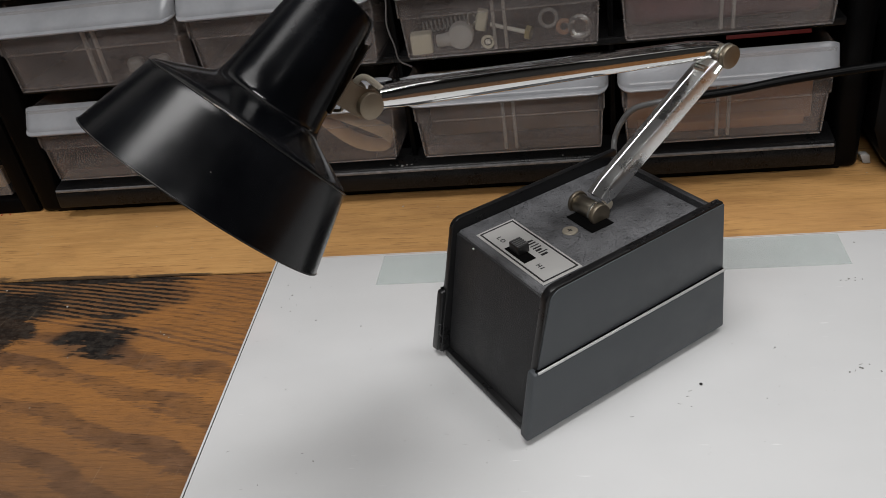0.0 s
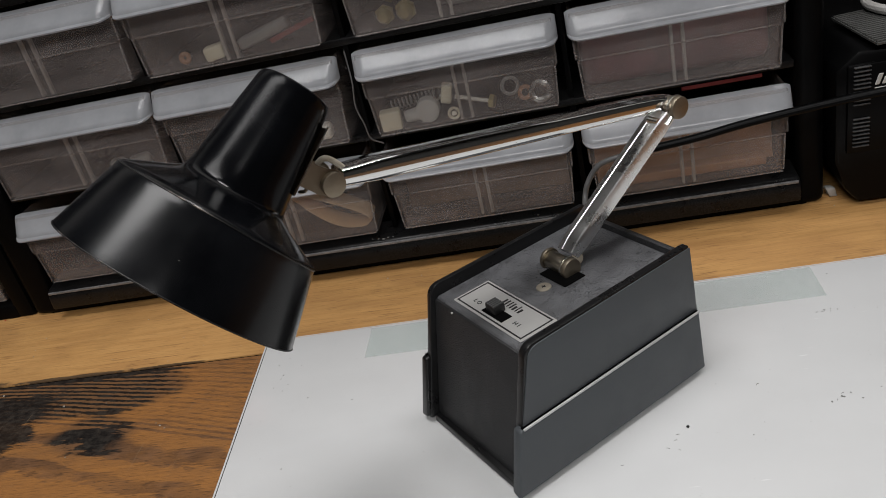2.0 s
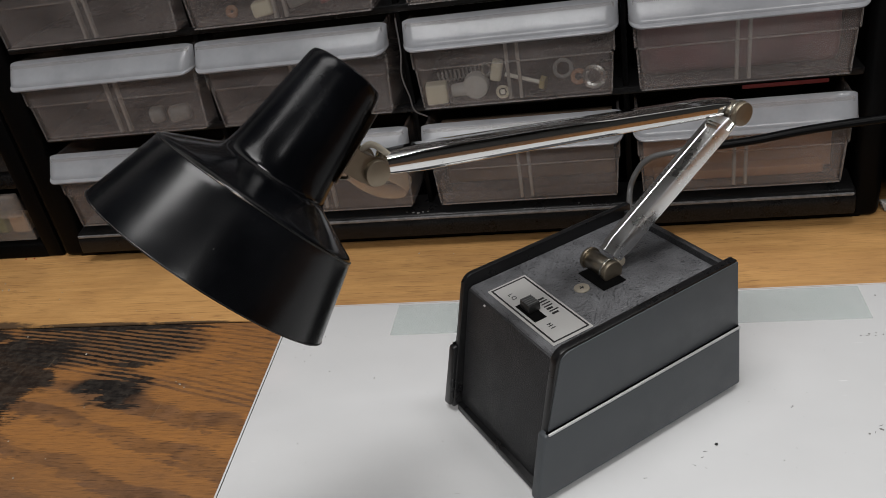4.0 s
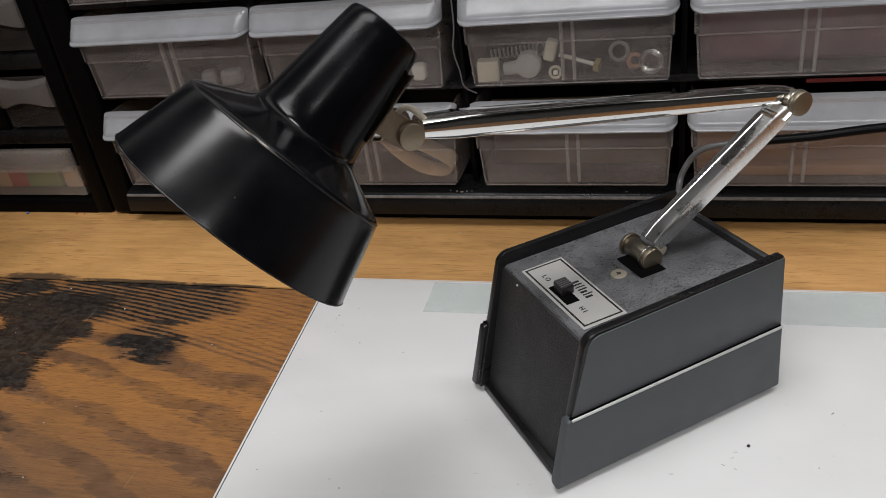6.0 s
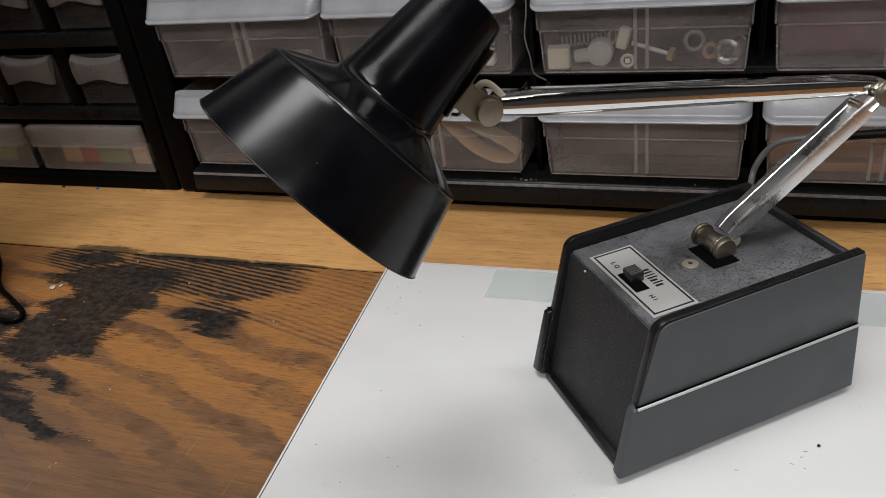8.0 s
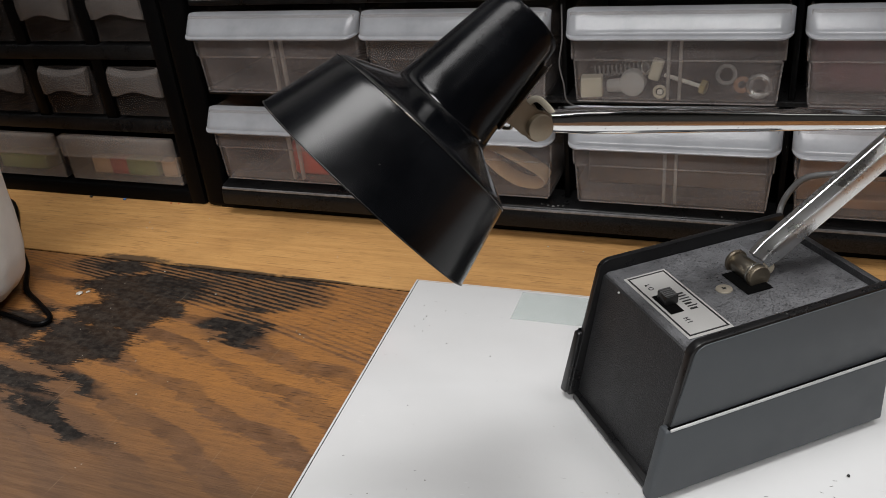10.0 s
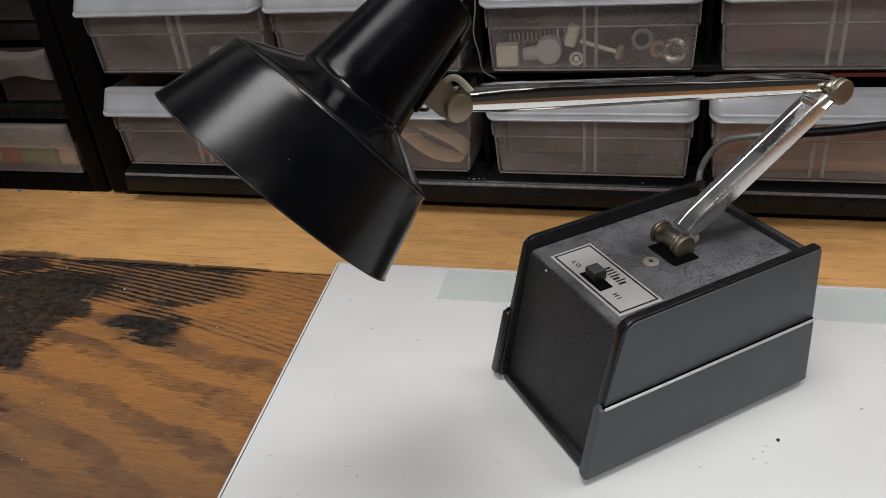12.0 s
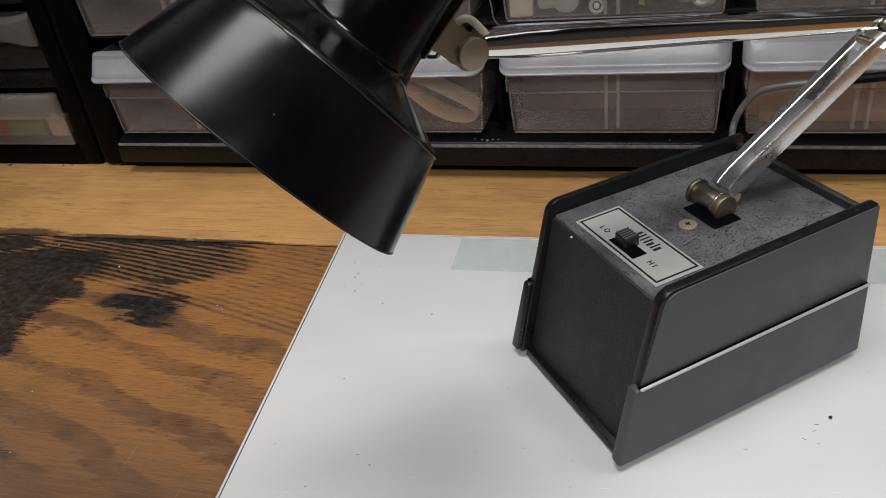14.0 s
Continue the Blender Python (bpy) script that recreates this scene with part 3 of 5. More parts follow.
def board_outline(bm_lo, bm_hi, inset=0.0):
    bm = bmesh.new()
    pts = [(inset, -inset), (BW, -inset), (BW, -BH), (inset + 0.0524 * BH, -BH)]
    lo = [bm.verts.new((x, y, bm_lo)) for x, y in pts]
    hi = [bm.verts.new((x, y, bm_hi)) for x, y in pts]
    bm.faces.new(lo[::-1])
    bm.faces.new(hi)
    for k in range(4):
        bm.faces.new((lo[k], lo[(k + 1) % 4], hi[(k + 1) % 4], hi[k]))
    bmesh.ops.recalc_face_normals(bm, faces=bm.faces)
    bmesh.ops.bevel(bm, geom=[e for e in bm.edges], offset=0.0004, segments=2, profile=0.5, affect="EDGES")
    return bm


part("panel", board_outline(0.0012, 0.0028), M_BOARD, sheet)
# the rear line is cream for the wood mirrored in the glass edge
for name, lo, hi in (("edge_line", (0.0012, -0.39), (0.0017, -0.0010)), ("edge_line", (0.0017, -0.0016), (BW - 0.003, -0.0012))):
    bm = box((*lo, 0.0027), (*hi, 0.00287))
    if lo[1] < -0.3:
        for v in bm.verts:
            v.co.x += -v.co.y * 0.0524
    part(name, bm, M_LINE if lo[1] < -0.3 else M_EDGEREFLECT, sheet, "thin dark line along the edge" if lo[1] < -0.3 else "thin cream line for the wood mirrored in the rear edge")
part("underlay", board_outline(0.0, 0.0010, 0.0012), M_EDGE, sheet, "dark underlay")
tape = part("tape", box((0, -0.0285, 0.00325), (0.2470, -0.0005, 0.00345), 0.00005, 1), M_TAPE)
tape.matrix_basis = pose(-0.0182, 0.4368, 0, 0, 0, 0.9)
tagged(tape, "pale green translucent tape stuck along the board's rear edge", "tape")

# ---------------------------------------------------------------- the desk lamp
ANG = 38.40
LM = pose(0.0709, 0.2928, 0.0030, 0, 0, ANG)
lamp = thing("desk_lamp", "small black metal desk lamp with a folding chrome arm", "lamp", LM)
INV = LM.inverted()
W = 0.0735  # between the outer faces of the side panels


def front_x(z):
    return 0.22 * (z - 0.0035)


# weighted base: body between two side panels
base = part("base", prism([(front_x(0.005) + 0.0045, 0.0047), (0.1085, 0.0047), (0.1075, 0.0640), (front_x(0.064) + 0.0048, 0.0640)], 0.0040, W - 0.0040, 0.0006), M_BODY, lamp,
            "black grained plastic weighted base")
part("top_plate", prism([(front_x(0.0643) + 0.0056, 0.0641), (0.1070, 0.0641), (0.1068, 0.0651), (front_x(0.0651) + 0.0064, 0.0651)], 0.0046, W - 0.0046, 0.0003), M_TOP, base, "dusty grained black top")
part("bottom_plate", prism([(front_x(0.002) + 0.0022, 0.0012), (0.1098, 0.0012), (0.1098, 0.0046), (front_x(0.0046) + 0.0022, 0.0046)], 0.0042, W - 0.0042, 0.0005), M_RIM, base)
part("back_panel", prism([(0.1077, 0.004), (0.1112, 0.004), (0.1100, 0.0680), (0.1070, 0.0680)], 0.0040, W - 0.0040, 0.0006), M_BODY, base)


def side_outline(lo, hi, inset=0.0):
    """The panel's outline between two heights, with the upper front corner rounded."""
    pts = [(front_x(lo) + inset, lo), (0.1136 - 0.037 * (lo - 0.0035), lo)]
    top = min(hi, 0.0708)
    pts.append((0.1136 - 0.037 * (top - 0.0035), top))
    if hi >= 0.0690:
        r, cx = 0.0062, front_x(top) + 0.0062 + 0.0010 + max(inset, 0.0)
        for k in range(7):
            a = radians(90 + k * 12.5)
            pts.append((cx + r * math.cos(a), top - r + r * math.sin(a)))
    else:
        pts.append((front_x(top) + inset, top))
    return pts


def side_panel(near):
    """A dark grey panel over a black backing; its lower half stands proud under a silver strip."""
    back, up, low = (0.0002, -0.0004, -0.0018) if near else (0.0012, 0.0006, -0.0008)

    def ys(p, q):
        return (p, q) if near else (W - q, W - p)
    panel = part("side_panel", prism(side_outline(0.0034, 0.0708), *ys(back, 0.0042), 0.0006), M_RIM, base, "black side panel with a dark grey face")
    if near:
        panel.matrix_basis = Matrix.Translation((0.057, 0, 0)) @ Matrix.Rotation(radians(1.2), 4, "Z") @ Matrix.Translation((-0.057, 0, 0))
    part("face", prism(side_outline(0.0350, 0.0699, 0.0014), *ys(up, back + 0.0002), 0.0003), M_PANEL, panel, "smooth dark grey face")
    lower = prism(side_outline(0.0030, 0.0358, -0.0012), *ys(low, 0.0034), 0.0012, 3)
    for v in lower.verts:
        inward = v.co.y if near else W - v.co.y
        if inward > 0.001 and v.co.z < 0.006:
            v.co.z += 0.0016 * (inward - 0.001) / 0.0024
        if not near and inward < 0.001:
            v.co.y += 0.0022 * (0.0358 - v.co.z) / 0.033
    # the far one is black: its shade is put into the colour
    part("lower_panel", lower, M_PANEL if near else M_RIM, panel)
    # ledge shadow above the trim, put in as a black strip
    part("gap_line", box((front_x(0.037) + 0.0002, ys(low + 0.0008, back)[0], 0.0352), (0.1121, ys(low + 0.0008, back)[1], 0.0364), 0.0001, 1), M_HOLESHADE, panel, "black strip for the ledge shadow above the trim")
    part("trim_strip", box((front_x(0.037) + 0.0004, ys(low - 0.0002, low + 0.0007)[0], 0.0352), (0.1124, ys(low - 0.0002, low + 0.0007)[1], 0.0363), 0.0003), M_TRIM, panel, "bright silver trim strip")


side_panel(True)
side_panel(False)
for x in (0.014, 0.098):
    for y in (0.012, W - 0.012):
        part("foot", cyl((x, y, -0.0001), (x, y, 0.0034), 0.005, 0.0055, 16), M_RUBBER, base)

# label plate with the slide switch
PU0, PU1, PY0, PY1, PZ = 0.0225, 0.0424, 0.0101, 0.0597, 0.0652
plate = part("label_plate", box((PU0, PY0, PZ - 0.0001), (PU1, PY1, PZ + 0.0004), 0.0003, 1), M_PLATE, base, "silver label plate lettered LO and HI")


def frame_lines(x0, x1, y0, y1, w, z):
    bm = bmesh.new()
    for lo, hi in (((x0, y0), (x1, y0 + w)), ((x0, y1 - w), (x1, y1)), ((x0, y0 + w), (x0 + w, y1 - w)), ((x1 - w, y0 + w), (x1, y1 - w))):
        box((*lo, z), (*hi, z + 0.00008), 0, 1, bm)
    return bm


part("border", frame_lines(PU0 + 0.0011, PU1 - 0.0011, PY0 + 0.0013, PY1 - 0.0013, 0.0008, PZ + 0.00042), M_INK, plate, "thin black border line")
READ = Matrix.Rotation(radians(-90), 4, "Z")
letters("L O", 0.0031, M_INK, plate, Matrix.Translation((0.0285, 0.0487, PZ + 0.0005)) @ READ)
letters("H I", 0.0031, M_INK, plate, Matrix.Translation((0.0291, 0.0212, PZ + 0.0005)) @ READ)
for k, (h, w) in enumerate(((0.0040, 0.0011), (0.0042, 0.0008), (0.0044, 0.0006), (0.0042, 0.0008), (0.0030, 0.0012), (0.0044, 0.0007), (0.0032, 0.0012))):
    y = 0.0392 - k * 0.00195
    part("maker_mark", box((0.0344, y - w / 2, PZ + 0.00045), (0.0344 + h, y + w / 2, PZ + 0.00055)), M_INK, plate)
# black patch on the plate, standing for the slot's dark inside
part("switch_slot", box((0.0255, 0.0272, PZ + 0.0003), (0.0316, 0.0421, PZ + 0.0006), 0.0002, 1), M_HOLESHADE, plate, "flat black patch for the shaded switch slot")
slider = box((0.0268, 0.0331, PZ + 0.0005), (0.0326, 0.0400, PZ + 0.0045), 0.0005)
knob = part("switch_knob", slider, M_SWITCH, plate, "ribbed black slide switch")
for k in range(5):
    part("rib", box((0.0270, 0.0338 + k * 0.0013, PZ + 0.0044), (0.0324, 0.0344 + k * 0.0013, PZ + 0.0049), 0.0001, 1), M_GREYCORD, knob)

# countersunk screw
sx, sy = 0.0550, 0.0346
screw = part("screw", cyl((sx, sy, PZ - 0.0004), (sx, sy, PZ + 0.0004), 0.0036, 0.0033, 24, 0.0002), M_SCREW, base, "tan countersunk screw")
for a in (20, 110):
    bm = box((-0.0011, -0.0003, 0), (0.0011, 0.0003, 0.0001))
    bm.transform(pose(sx, sy, PZ + 0.0004, 0, 0, a))
    part("slot", bm, M_INK, screw)

# arm: joints at the base, the elbow and the shade
J0, J1, J2 = Vector((0.0697, 0, 0.0688)), Vector((0.1358, 0, 0.1216)), Vector((-0.0287, 0, 0.1559))


def joint(j, y_near, y_far, r, parent, cap=0.0028, far=True):
    made = part("joint", cyl((j.x, y_near + cap, j.z), (j.x, y_far - cap * 0.7, j.z), r * 0.86, None, 32, 0.0004), M_NICKEL, parent, "dull nickel joint barrel")
    part("cap", cyl((j.x, y_near, j.z), (j.x, y_near + cap, j.z), r, None, 36, 0.0006), M_CAP, made)
    part("washer", cyl((j.x, y_near + cap, j.z), (j.x, y_near + cap + 0.0009, j.z), r * 1.06, None, 36, 0.0002), M_STEEL, made)
    if far:
        part("cap", cyl((j.x, y_far - cap * 0.7, j.z), (j.x, y_far, j.z), r * 1.05, None, 36, 0.0006), M_CAP, made)
    return made


# no hole is cut: a flat black patch gives the slot's shade
part("joint_recess", box((0.0606, 0.0266, PZ - 0.0001), (0.0728, 0.0446, PZ + 0.0004), 0.0002, 1), M_HOLESHADE, base, "flat black patch for the shaded slot under the arm")
joint(J0 - Vector((0, 0, 0.0007)), 0.0312, 0.0485, 0.0050, lamp)
part("bushing", cyl((0.0765, 0.0345, 0.0690), (0.0765, 0.0370, 0.0690), 0.0027, None, 20, 0.0004), M_CREAM, lamp, "cream bushing")
part("paint_chip", cyl((0.0172, 0.0547, 0.0628), (0.0179, 0.0547, 0.0630), 0.0005, None, 10), M_PALEGREY, base, "small bare chip in the black")


def arm_bar(a, b, y0, y1, up0, up1, down0, down1, parent, label, mat, flat=False, lean=0.0):
    """A folded chrome bar from joint a to joint b, tapering in depth, with soft edges and a raised middle."""
    d = (b - a)
    length = d.length
    d.normalize()
    n = Vector((-d.z, 0, d.x))
    if n.z < 0:
        n = -n
    bm = bmesh.new()
    ym, yw = (y0 + y1) / 2, (y1 - y0) / 2
    rings = []
    for k in range(13):
        t = k / 12
        hi, lo = up0 + (up1 - up0) * t, down0 + (down1 - down0) * t
        soft = 1 - 0.25 * max(0.0, (abs(t - 0.5) - 0.44) / 0.06)
        mid = (hi + lo) / 2
        half = (hi - lo) / 2
        left = [(-(0.66 + 0.34 * math.cos(radians(a))), mid + half * math.sin(radians(a))) for a in (-78, -52, -26, 0, 26, 52, 78)]
        sect = left + [(-0.18, hi), (-0.1, hi * 1.08), (0.1, hi * 1.08), (0.18, hi)] + [(-s, h) for s, h in left[::-1]] + [(0.64, lo), (0.64, hi * 0.3), (-0.64, hi * 0.3), (-0.64, lo)]
        if flat:
            sect = [(-0.88, lo), (-0.97, lo * 0.5), (-1.0, hi * 0.1), (-0.985, hi * 0.55), (-0.94, hi * 0.84), (-0.87, hi * 0.97), (-0.80, hi), (0.18, hi), (0.24, hi * 1.07), (0.36, hi * 1.07), (0.42, hi), (0.78, hi), (1.0, hi * 0.62), (1.0, lo * 0.8), (0.88, lo), (0.80, lo), (0.80, hi * 0.3),
                    (-0.80, hi * 0.3), (-0.80, lo)]
        c = a + d * (length * t)
        rings.append([bm.verts.new((c.x + n.x * h * soft, ym + yw * s + lean * t, c.z + n.z * h * soft)) for s, h in sect])
    for r0, r1 in zip(rings, rings[1:]):
        for j in range(len(r0)):
            bm.faces.new((r0[j], r0[(j + 1) % len(r0)], r1[(j + 1) % len(r0)], r1[j]))
    bm.faces.new(rings[0])
    bm.faces.new(rings[-1][::-1])
    return part("arm", bm, mat, parent, label, sharp=22 if flat else 40)


dl = (J1 - J0).normalized()
lower = arm_bar(J0 + dl * 0.0055, J1 - dl * 0.0045, 0.0335, 0.0440, 0.0042, 0.0038, -0.0036, -0.0040, lamp, "dull chrome lower arm", M_DULLCHROME, True, -0.0075)
du = (J2 - J1).normalized()
upper = arm_bar(J1 - du * 0.0035, J2 - du * 0.006, 0.0285, 0.0395, 0.0048, 0.0040, -0.0015, -0.0042, lamp, "bright chrome upper arm", M_CHROME)
joint(J1, 0.0234, 0.0335, 0.0051, lamp, far=False)
# fork cheeks where the lower arm meets its joints
for j, s in ((J1, -1),):
    for y in (0.0268, 0.0338):
        bm = cyl((j.x, y, j.z), (j.x, y + 0.0013, j.z), 0.0043, None, 28, 0.0002)
        part("fork", bm, M_CHROME, lower)
        tip = j + dl * (0.009 * s)
        part("fork", tube([(j.x, y + 0.0006, j.z), (tip.x, y + 0.0006, tip.z)], 0.0030, 10, 1, 0.22), M_CHROME, lower)
part("pin", cyl((J1.x - 0.010, 0.0275, J1.z - 0.0035), (J1.x - 0.010, 0.0335, J1.z - 0.0035), 0.0016, None, 14), M_STEEL, lower)

# shade, turned about its own slanted axis
AX = Vector((0.5923, 0.5439, 0.5944)).normalized()
RIM = Vector((-0.0142, 0.2556, 0.1495))
SM = Matrix.Translation(RIM) @ AX.to_track_quat("Z", "Y").to_matrix().to_4x4()
outer = [(0.0402, 0.0010), (0.0408, 0.0001), (0.0416, 0.0001), (0.0414, 0.0010), (0.0350, 0.0255), (0.0346, 0.0263), (0.0338, 0.0271), (0.0258, 0.0310), (0.0200, 0.0338), (0.0187, 0.0346), (0.0179, 0.0355), (0.0174, 0.0368),
         (0.0167, 0.0402), (0.0128, 0.0728), (0.0122, 0.0742), (0.0108, 0.0748), (0.0095, 0.0743), (0.0, 0.0740)]
inner = [(0.0405, 0.0010), (0.0376, 0.0130), (0.0342, 0.0250), (0.0326, 0.0260), (0.0240, 0.0302), (0.0170, 0.0340), (0.0148, 0.0420), (0.0118, 0.0712), (0.0, 0.0720)]


def denser(profile, step=0.0022):
    out = []
    for (r0, z0), (r1, z1) in zip(profile, profile[1:]):
        n = max(1, round(math.hypot(r1 - r0, z1 - z0) / step))
        out += [(r0 + (r1 - r0) * k / n, z0 + (z1 - z0) * k / n) for k in range(n)]
    return out + [profile[-1]]


SHADE_RIM = INV @ RIM
SHADE_AXIS = INV.to_3x3() @ AX
M_SHADE = black_paint()
shade = part("shade", lathe(denser(outer), INV @ SM, 96), M_SHADE, lamp, "glossy black enamelled stepped shade", sharp=24)
for r, z, w in ((0.0416, 0.0004, 0.00018), (0.0349, 0.0259, 0.00026)):
    part("worn_edge", lathe([(r - w, z - w), (r + w * 0.6, z - w * 0.6), (r + w, z), (r + w * 0.4, z + w), (r - w, z + w)], INV @ SM, 96), M_WORN, shade, "edge worn through to pale metal")
part("reflector", lathe(inner, INV @ SM, 96), M_INSIDE, shade, "pale inside of the shade")
bulb = lathe([(0.0, 0.012), (0.006, 0.0128), (0.0085, 0.018), (0.0078, 0.024), (0.0055, 0.031), (0.0055, 0.045), (0.0, 0.045)], INV @ SM, 32)
part("bulb", bulb, M_LIP, lamp, "unlit frosted bulb")

# bracket between the neck and the arm's end
j2w = LM @ Vector((J2.x, 0.032, J2.z))
foot = RIM + AX * 0.0550
outw = (j2w - RIM)
outw = (outw - AX * outw.dot(AX)).normalized()
FACE = Vector((math.sin(radians(ANG)), -math.cos(radians(ANG)), 0))
joint(J2, 0.0237, 0.0400, 0.0045, lamp, 0.0030)


# a forked lug on either side: round at the joint, two horns reaching back to the neck
HORNS = [(0.0027, -0.0072), (0.0024, -0.0097), (0.0041, -0.0134), (0.0032, -0.0141), (0.0009, -0.0123), (-0.0028, -0.0113), (-0.0081, -0.0123), (-0.0067, -0.0103), (-0.0061, -0.0059), (-0.0058, -0.0023)]
LUG = [(0.0052 * math.sin(radians(a)), 0.0052 * math.cos(radians(a))) for a in range(-100, 140, 12)] + [(0.0034, -0.0046)] + HORNS
for off in (0.0056, -0.0066):
    bm = bmesh.new()
    near, far = [], []
    for along, away in LUG:
        p = j2w + AX * along + outw * away
        p += FACE * (off - (p - j2w).dot(FACE))
        near.append(bm.verts.new(INV @ (p + FACE * 0.0006)))
        far.append(bm.verts.new(INV @ (p - FACE * 0.0006)))
    bm.faces.new(near)
    bm.faces.new(far[::-1])
    for k in range(len(near)):
        q = (k + 1) % len(near)
        bm.faces.new((near[k], far[k], far[q], near[q]))
    bmesh.ops.recalc_face_normals(bm, faces=bm.faces)
    bmesh.ops.bevel(bm, geom=[e for e in bm.edges if any(len(f.verts) > 4 for f in e.link_faces)], offset=0.00025, segments=2, affect="EDGES")
    part("bracket", bm, M_TAN, lamp, "tan metal forked bracket")
saddle = bmesh.new()
for k in range(9):
    a = radians(-52 + 13 * k)
    side = AX.cross(outw).normalized()
    rad = outw * math.cos(a) + side * math.sin(a)
    for s in (0.0440, 0.0690):
        r = 0.0165 - (s - 0.041) * 0.075
        saddle.verts.new(INV @ (RIM + AX * s + rad * (r + 0.0009)))
saddle.verts.ensure_lookup_table()
for k in range(8):
    saddle.faces.new([saddle.verts[i] for i in (2 * k, 2 * k + 1, 2 * k + 3, 2 * k + 2)])
made = bmesh.ops.solidify(saddle, geom=list(saddle.faces), thickness=0.0009)
part("saddle", saddle, M_TAN, lamp, "tan metal saddle strip")
lead = [j2w + AX * al + outw * aw for al, aw in ((0.0005, -0.0062), (0.0028, -0.0063), (0.0050, -0.0059), (0.0066, -0.0040), (0.0072, 0.0000), (0.0072, 0.0060), (0.0066, 0.0100))]
part("lead", tube([INV @ p for p in lead], 0.0011, 10, 8), M_WIRE, lamp, "cream insulated wire")
tail = [j2w - outw * 0.0085 - AX * 0.005 + FACE * 0.004, j2w - outw * 0.0065 - AX * 0.0070 + FACE * 0.003, j2w - outw * 0.0068 - AX * 0.0085]
part("hook", tube([INV @ p for p in tail], 0.0006, 8, 6), M_TAN, lamp, "small wire hook")

# power cord, rising from the back of the base and away past the cabinet
cord = [(0.128, 0.392, 0.030), (0.1160, 0.438, 0.040), (0.1152, 0.482, 0.0400), (0.1185, 0.490, 0.0497), (0.1265, 0.492, 0.0590), (0.1390, 0.490, 0.0632), (0.1512, 0.489, 0.0650), (0.1810, 0.488, 0.0680),
        (0.2098, 0.488, 0.0720), (0.2565, 0.487, 0.0765), (0.320, 0.478, 0.084), (0.42, 0.46, 0.098)]
# same black cord: light on the loop is put in as grey
part("cord_loop", tube([INV @ Vector(p) for p in cord[:7]], 0.0017, 12, 12), M_GREYCORD, lamp, "loop of the power cord, greyed for the light on it")
cable = part("power_cord", tube([INV @ Vector(p) for p in cord[6:]], 0.0027, 14, 12, 0.85), M_CORD, lamp, "thick black power cord")

# ---------------------------------------------------------------- large drawer cabinet
CAB = thing("drawer_cabinet", "black plastic parts cabinet with translucent drawers", "cabinet")
CX = [-0.1985, -0.0740, 0.0545, 0.1780]
WIDER = [1.060, 1.0, 1.0, 1.0]
ROW0, PITCH, ROWS = 0.0347, 0.0613, 6
ROW_Z = [ROW0 - 0.0036, ROW0 + PITCH - 0.0006] + [ROW0 + PITCH * r for r in range(2, ROWS)]
XL, XR, YF, YB = -0.288, 0.2585, 0.516, 0.66
ZT = ROW0 + PITCH * ROWS + 0.012
for x0, x1 in ((XL, XL + 0.0215), (XR - 0.0165, XR)):
    part("side", box((x0, YF - 0.002, 0.0), (x1, YB, ZT), 0.005, 3), M_CAB, CAB)
part("back", box((XL + 0.01, YB - 0.004, 0.004), (XR - 0.01, YB, ZT - 0.003)), M_CAB, CAB)
part("top", box((XL + 0.004, YF, ZT - 0.012), (XR - 0.004, YB - 0.001, ZT - 0.001), 0.003), M_CAB, CAB)
# lower lip: a sloped shelf over a recessed plinth
lip = prism([(0.5042, 0.0085), (0.5050, 0.0185), (0.5075, 0.0232), (0.5300, 0.0262), (0.5300, 0.0085)], XL + 0.0235, XR - 0.0160, 0.0018)
lip.transform(Matrix(((0, 1, 0, 0), (1, 0, 0, 0), (0, 0, 1, 0), (0, 0, 0, 1))))
part("front_lip", lip, M_LEDGE, CAB)
# highlight on the ledge's front edge, laid on as a pale strip
part("ledge_edge", box((XL + 0.0250, 0.50485, 0.0205), (XR - 0.0175, 0.50645, 0.0224), 0.0006, 2), M_LEDGEGLINT, CAB, "pale grey strip for the highlight along the ledge")
part("plinth", box((XL + 0.012, 0.5155, 0.0), (XR - 0.010, 0.65, 0.0090), 0.001), M_CAB, CAB)
for r in range(1, ROWS):
    z = ROW0 + PITCH * r
    part("shelf", box((XL + 0.0235, YF + 0.001, z - 0.0074), (XR - 0.0160, YB - 0.004, z - 0.0028), 0.001), M_LEDGE, CAB)
for k in range(3):
    x = (CX[k] + CX[k + 1]) / 2
    part("divider", box((x - 0.0016, YF + 0.003, 0.0255), (x + 0.0016, YB - 0.004, ZT - 0.012), 0.0005), M_CAB, CAB)


def quad_prism(bm, a, b):
    """Joins two lists of four points into a closed piece."""
    va, vb = [bm.verts.new(p) for p in a], [bm.verts.new(p) for p in b]
    bm.faces.new(va)
    bm.faces.new(vb[::-1])
    for k in range(4):
        bm.faces.new((va[k], vb[k], vb[(k + 1) % 4], va[(k + 1) % 4]))


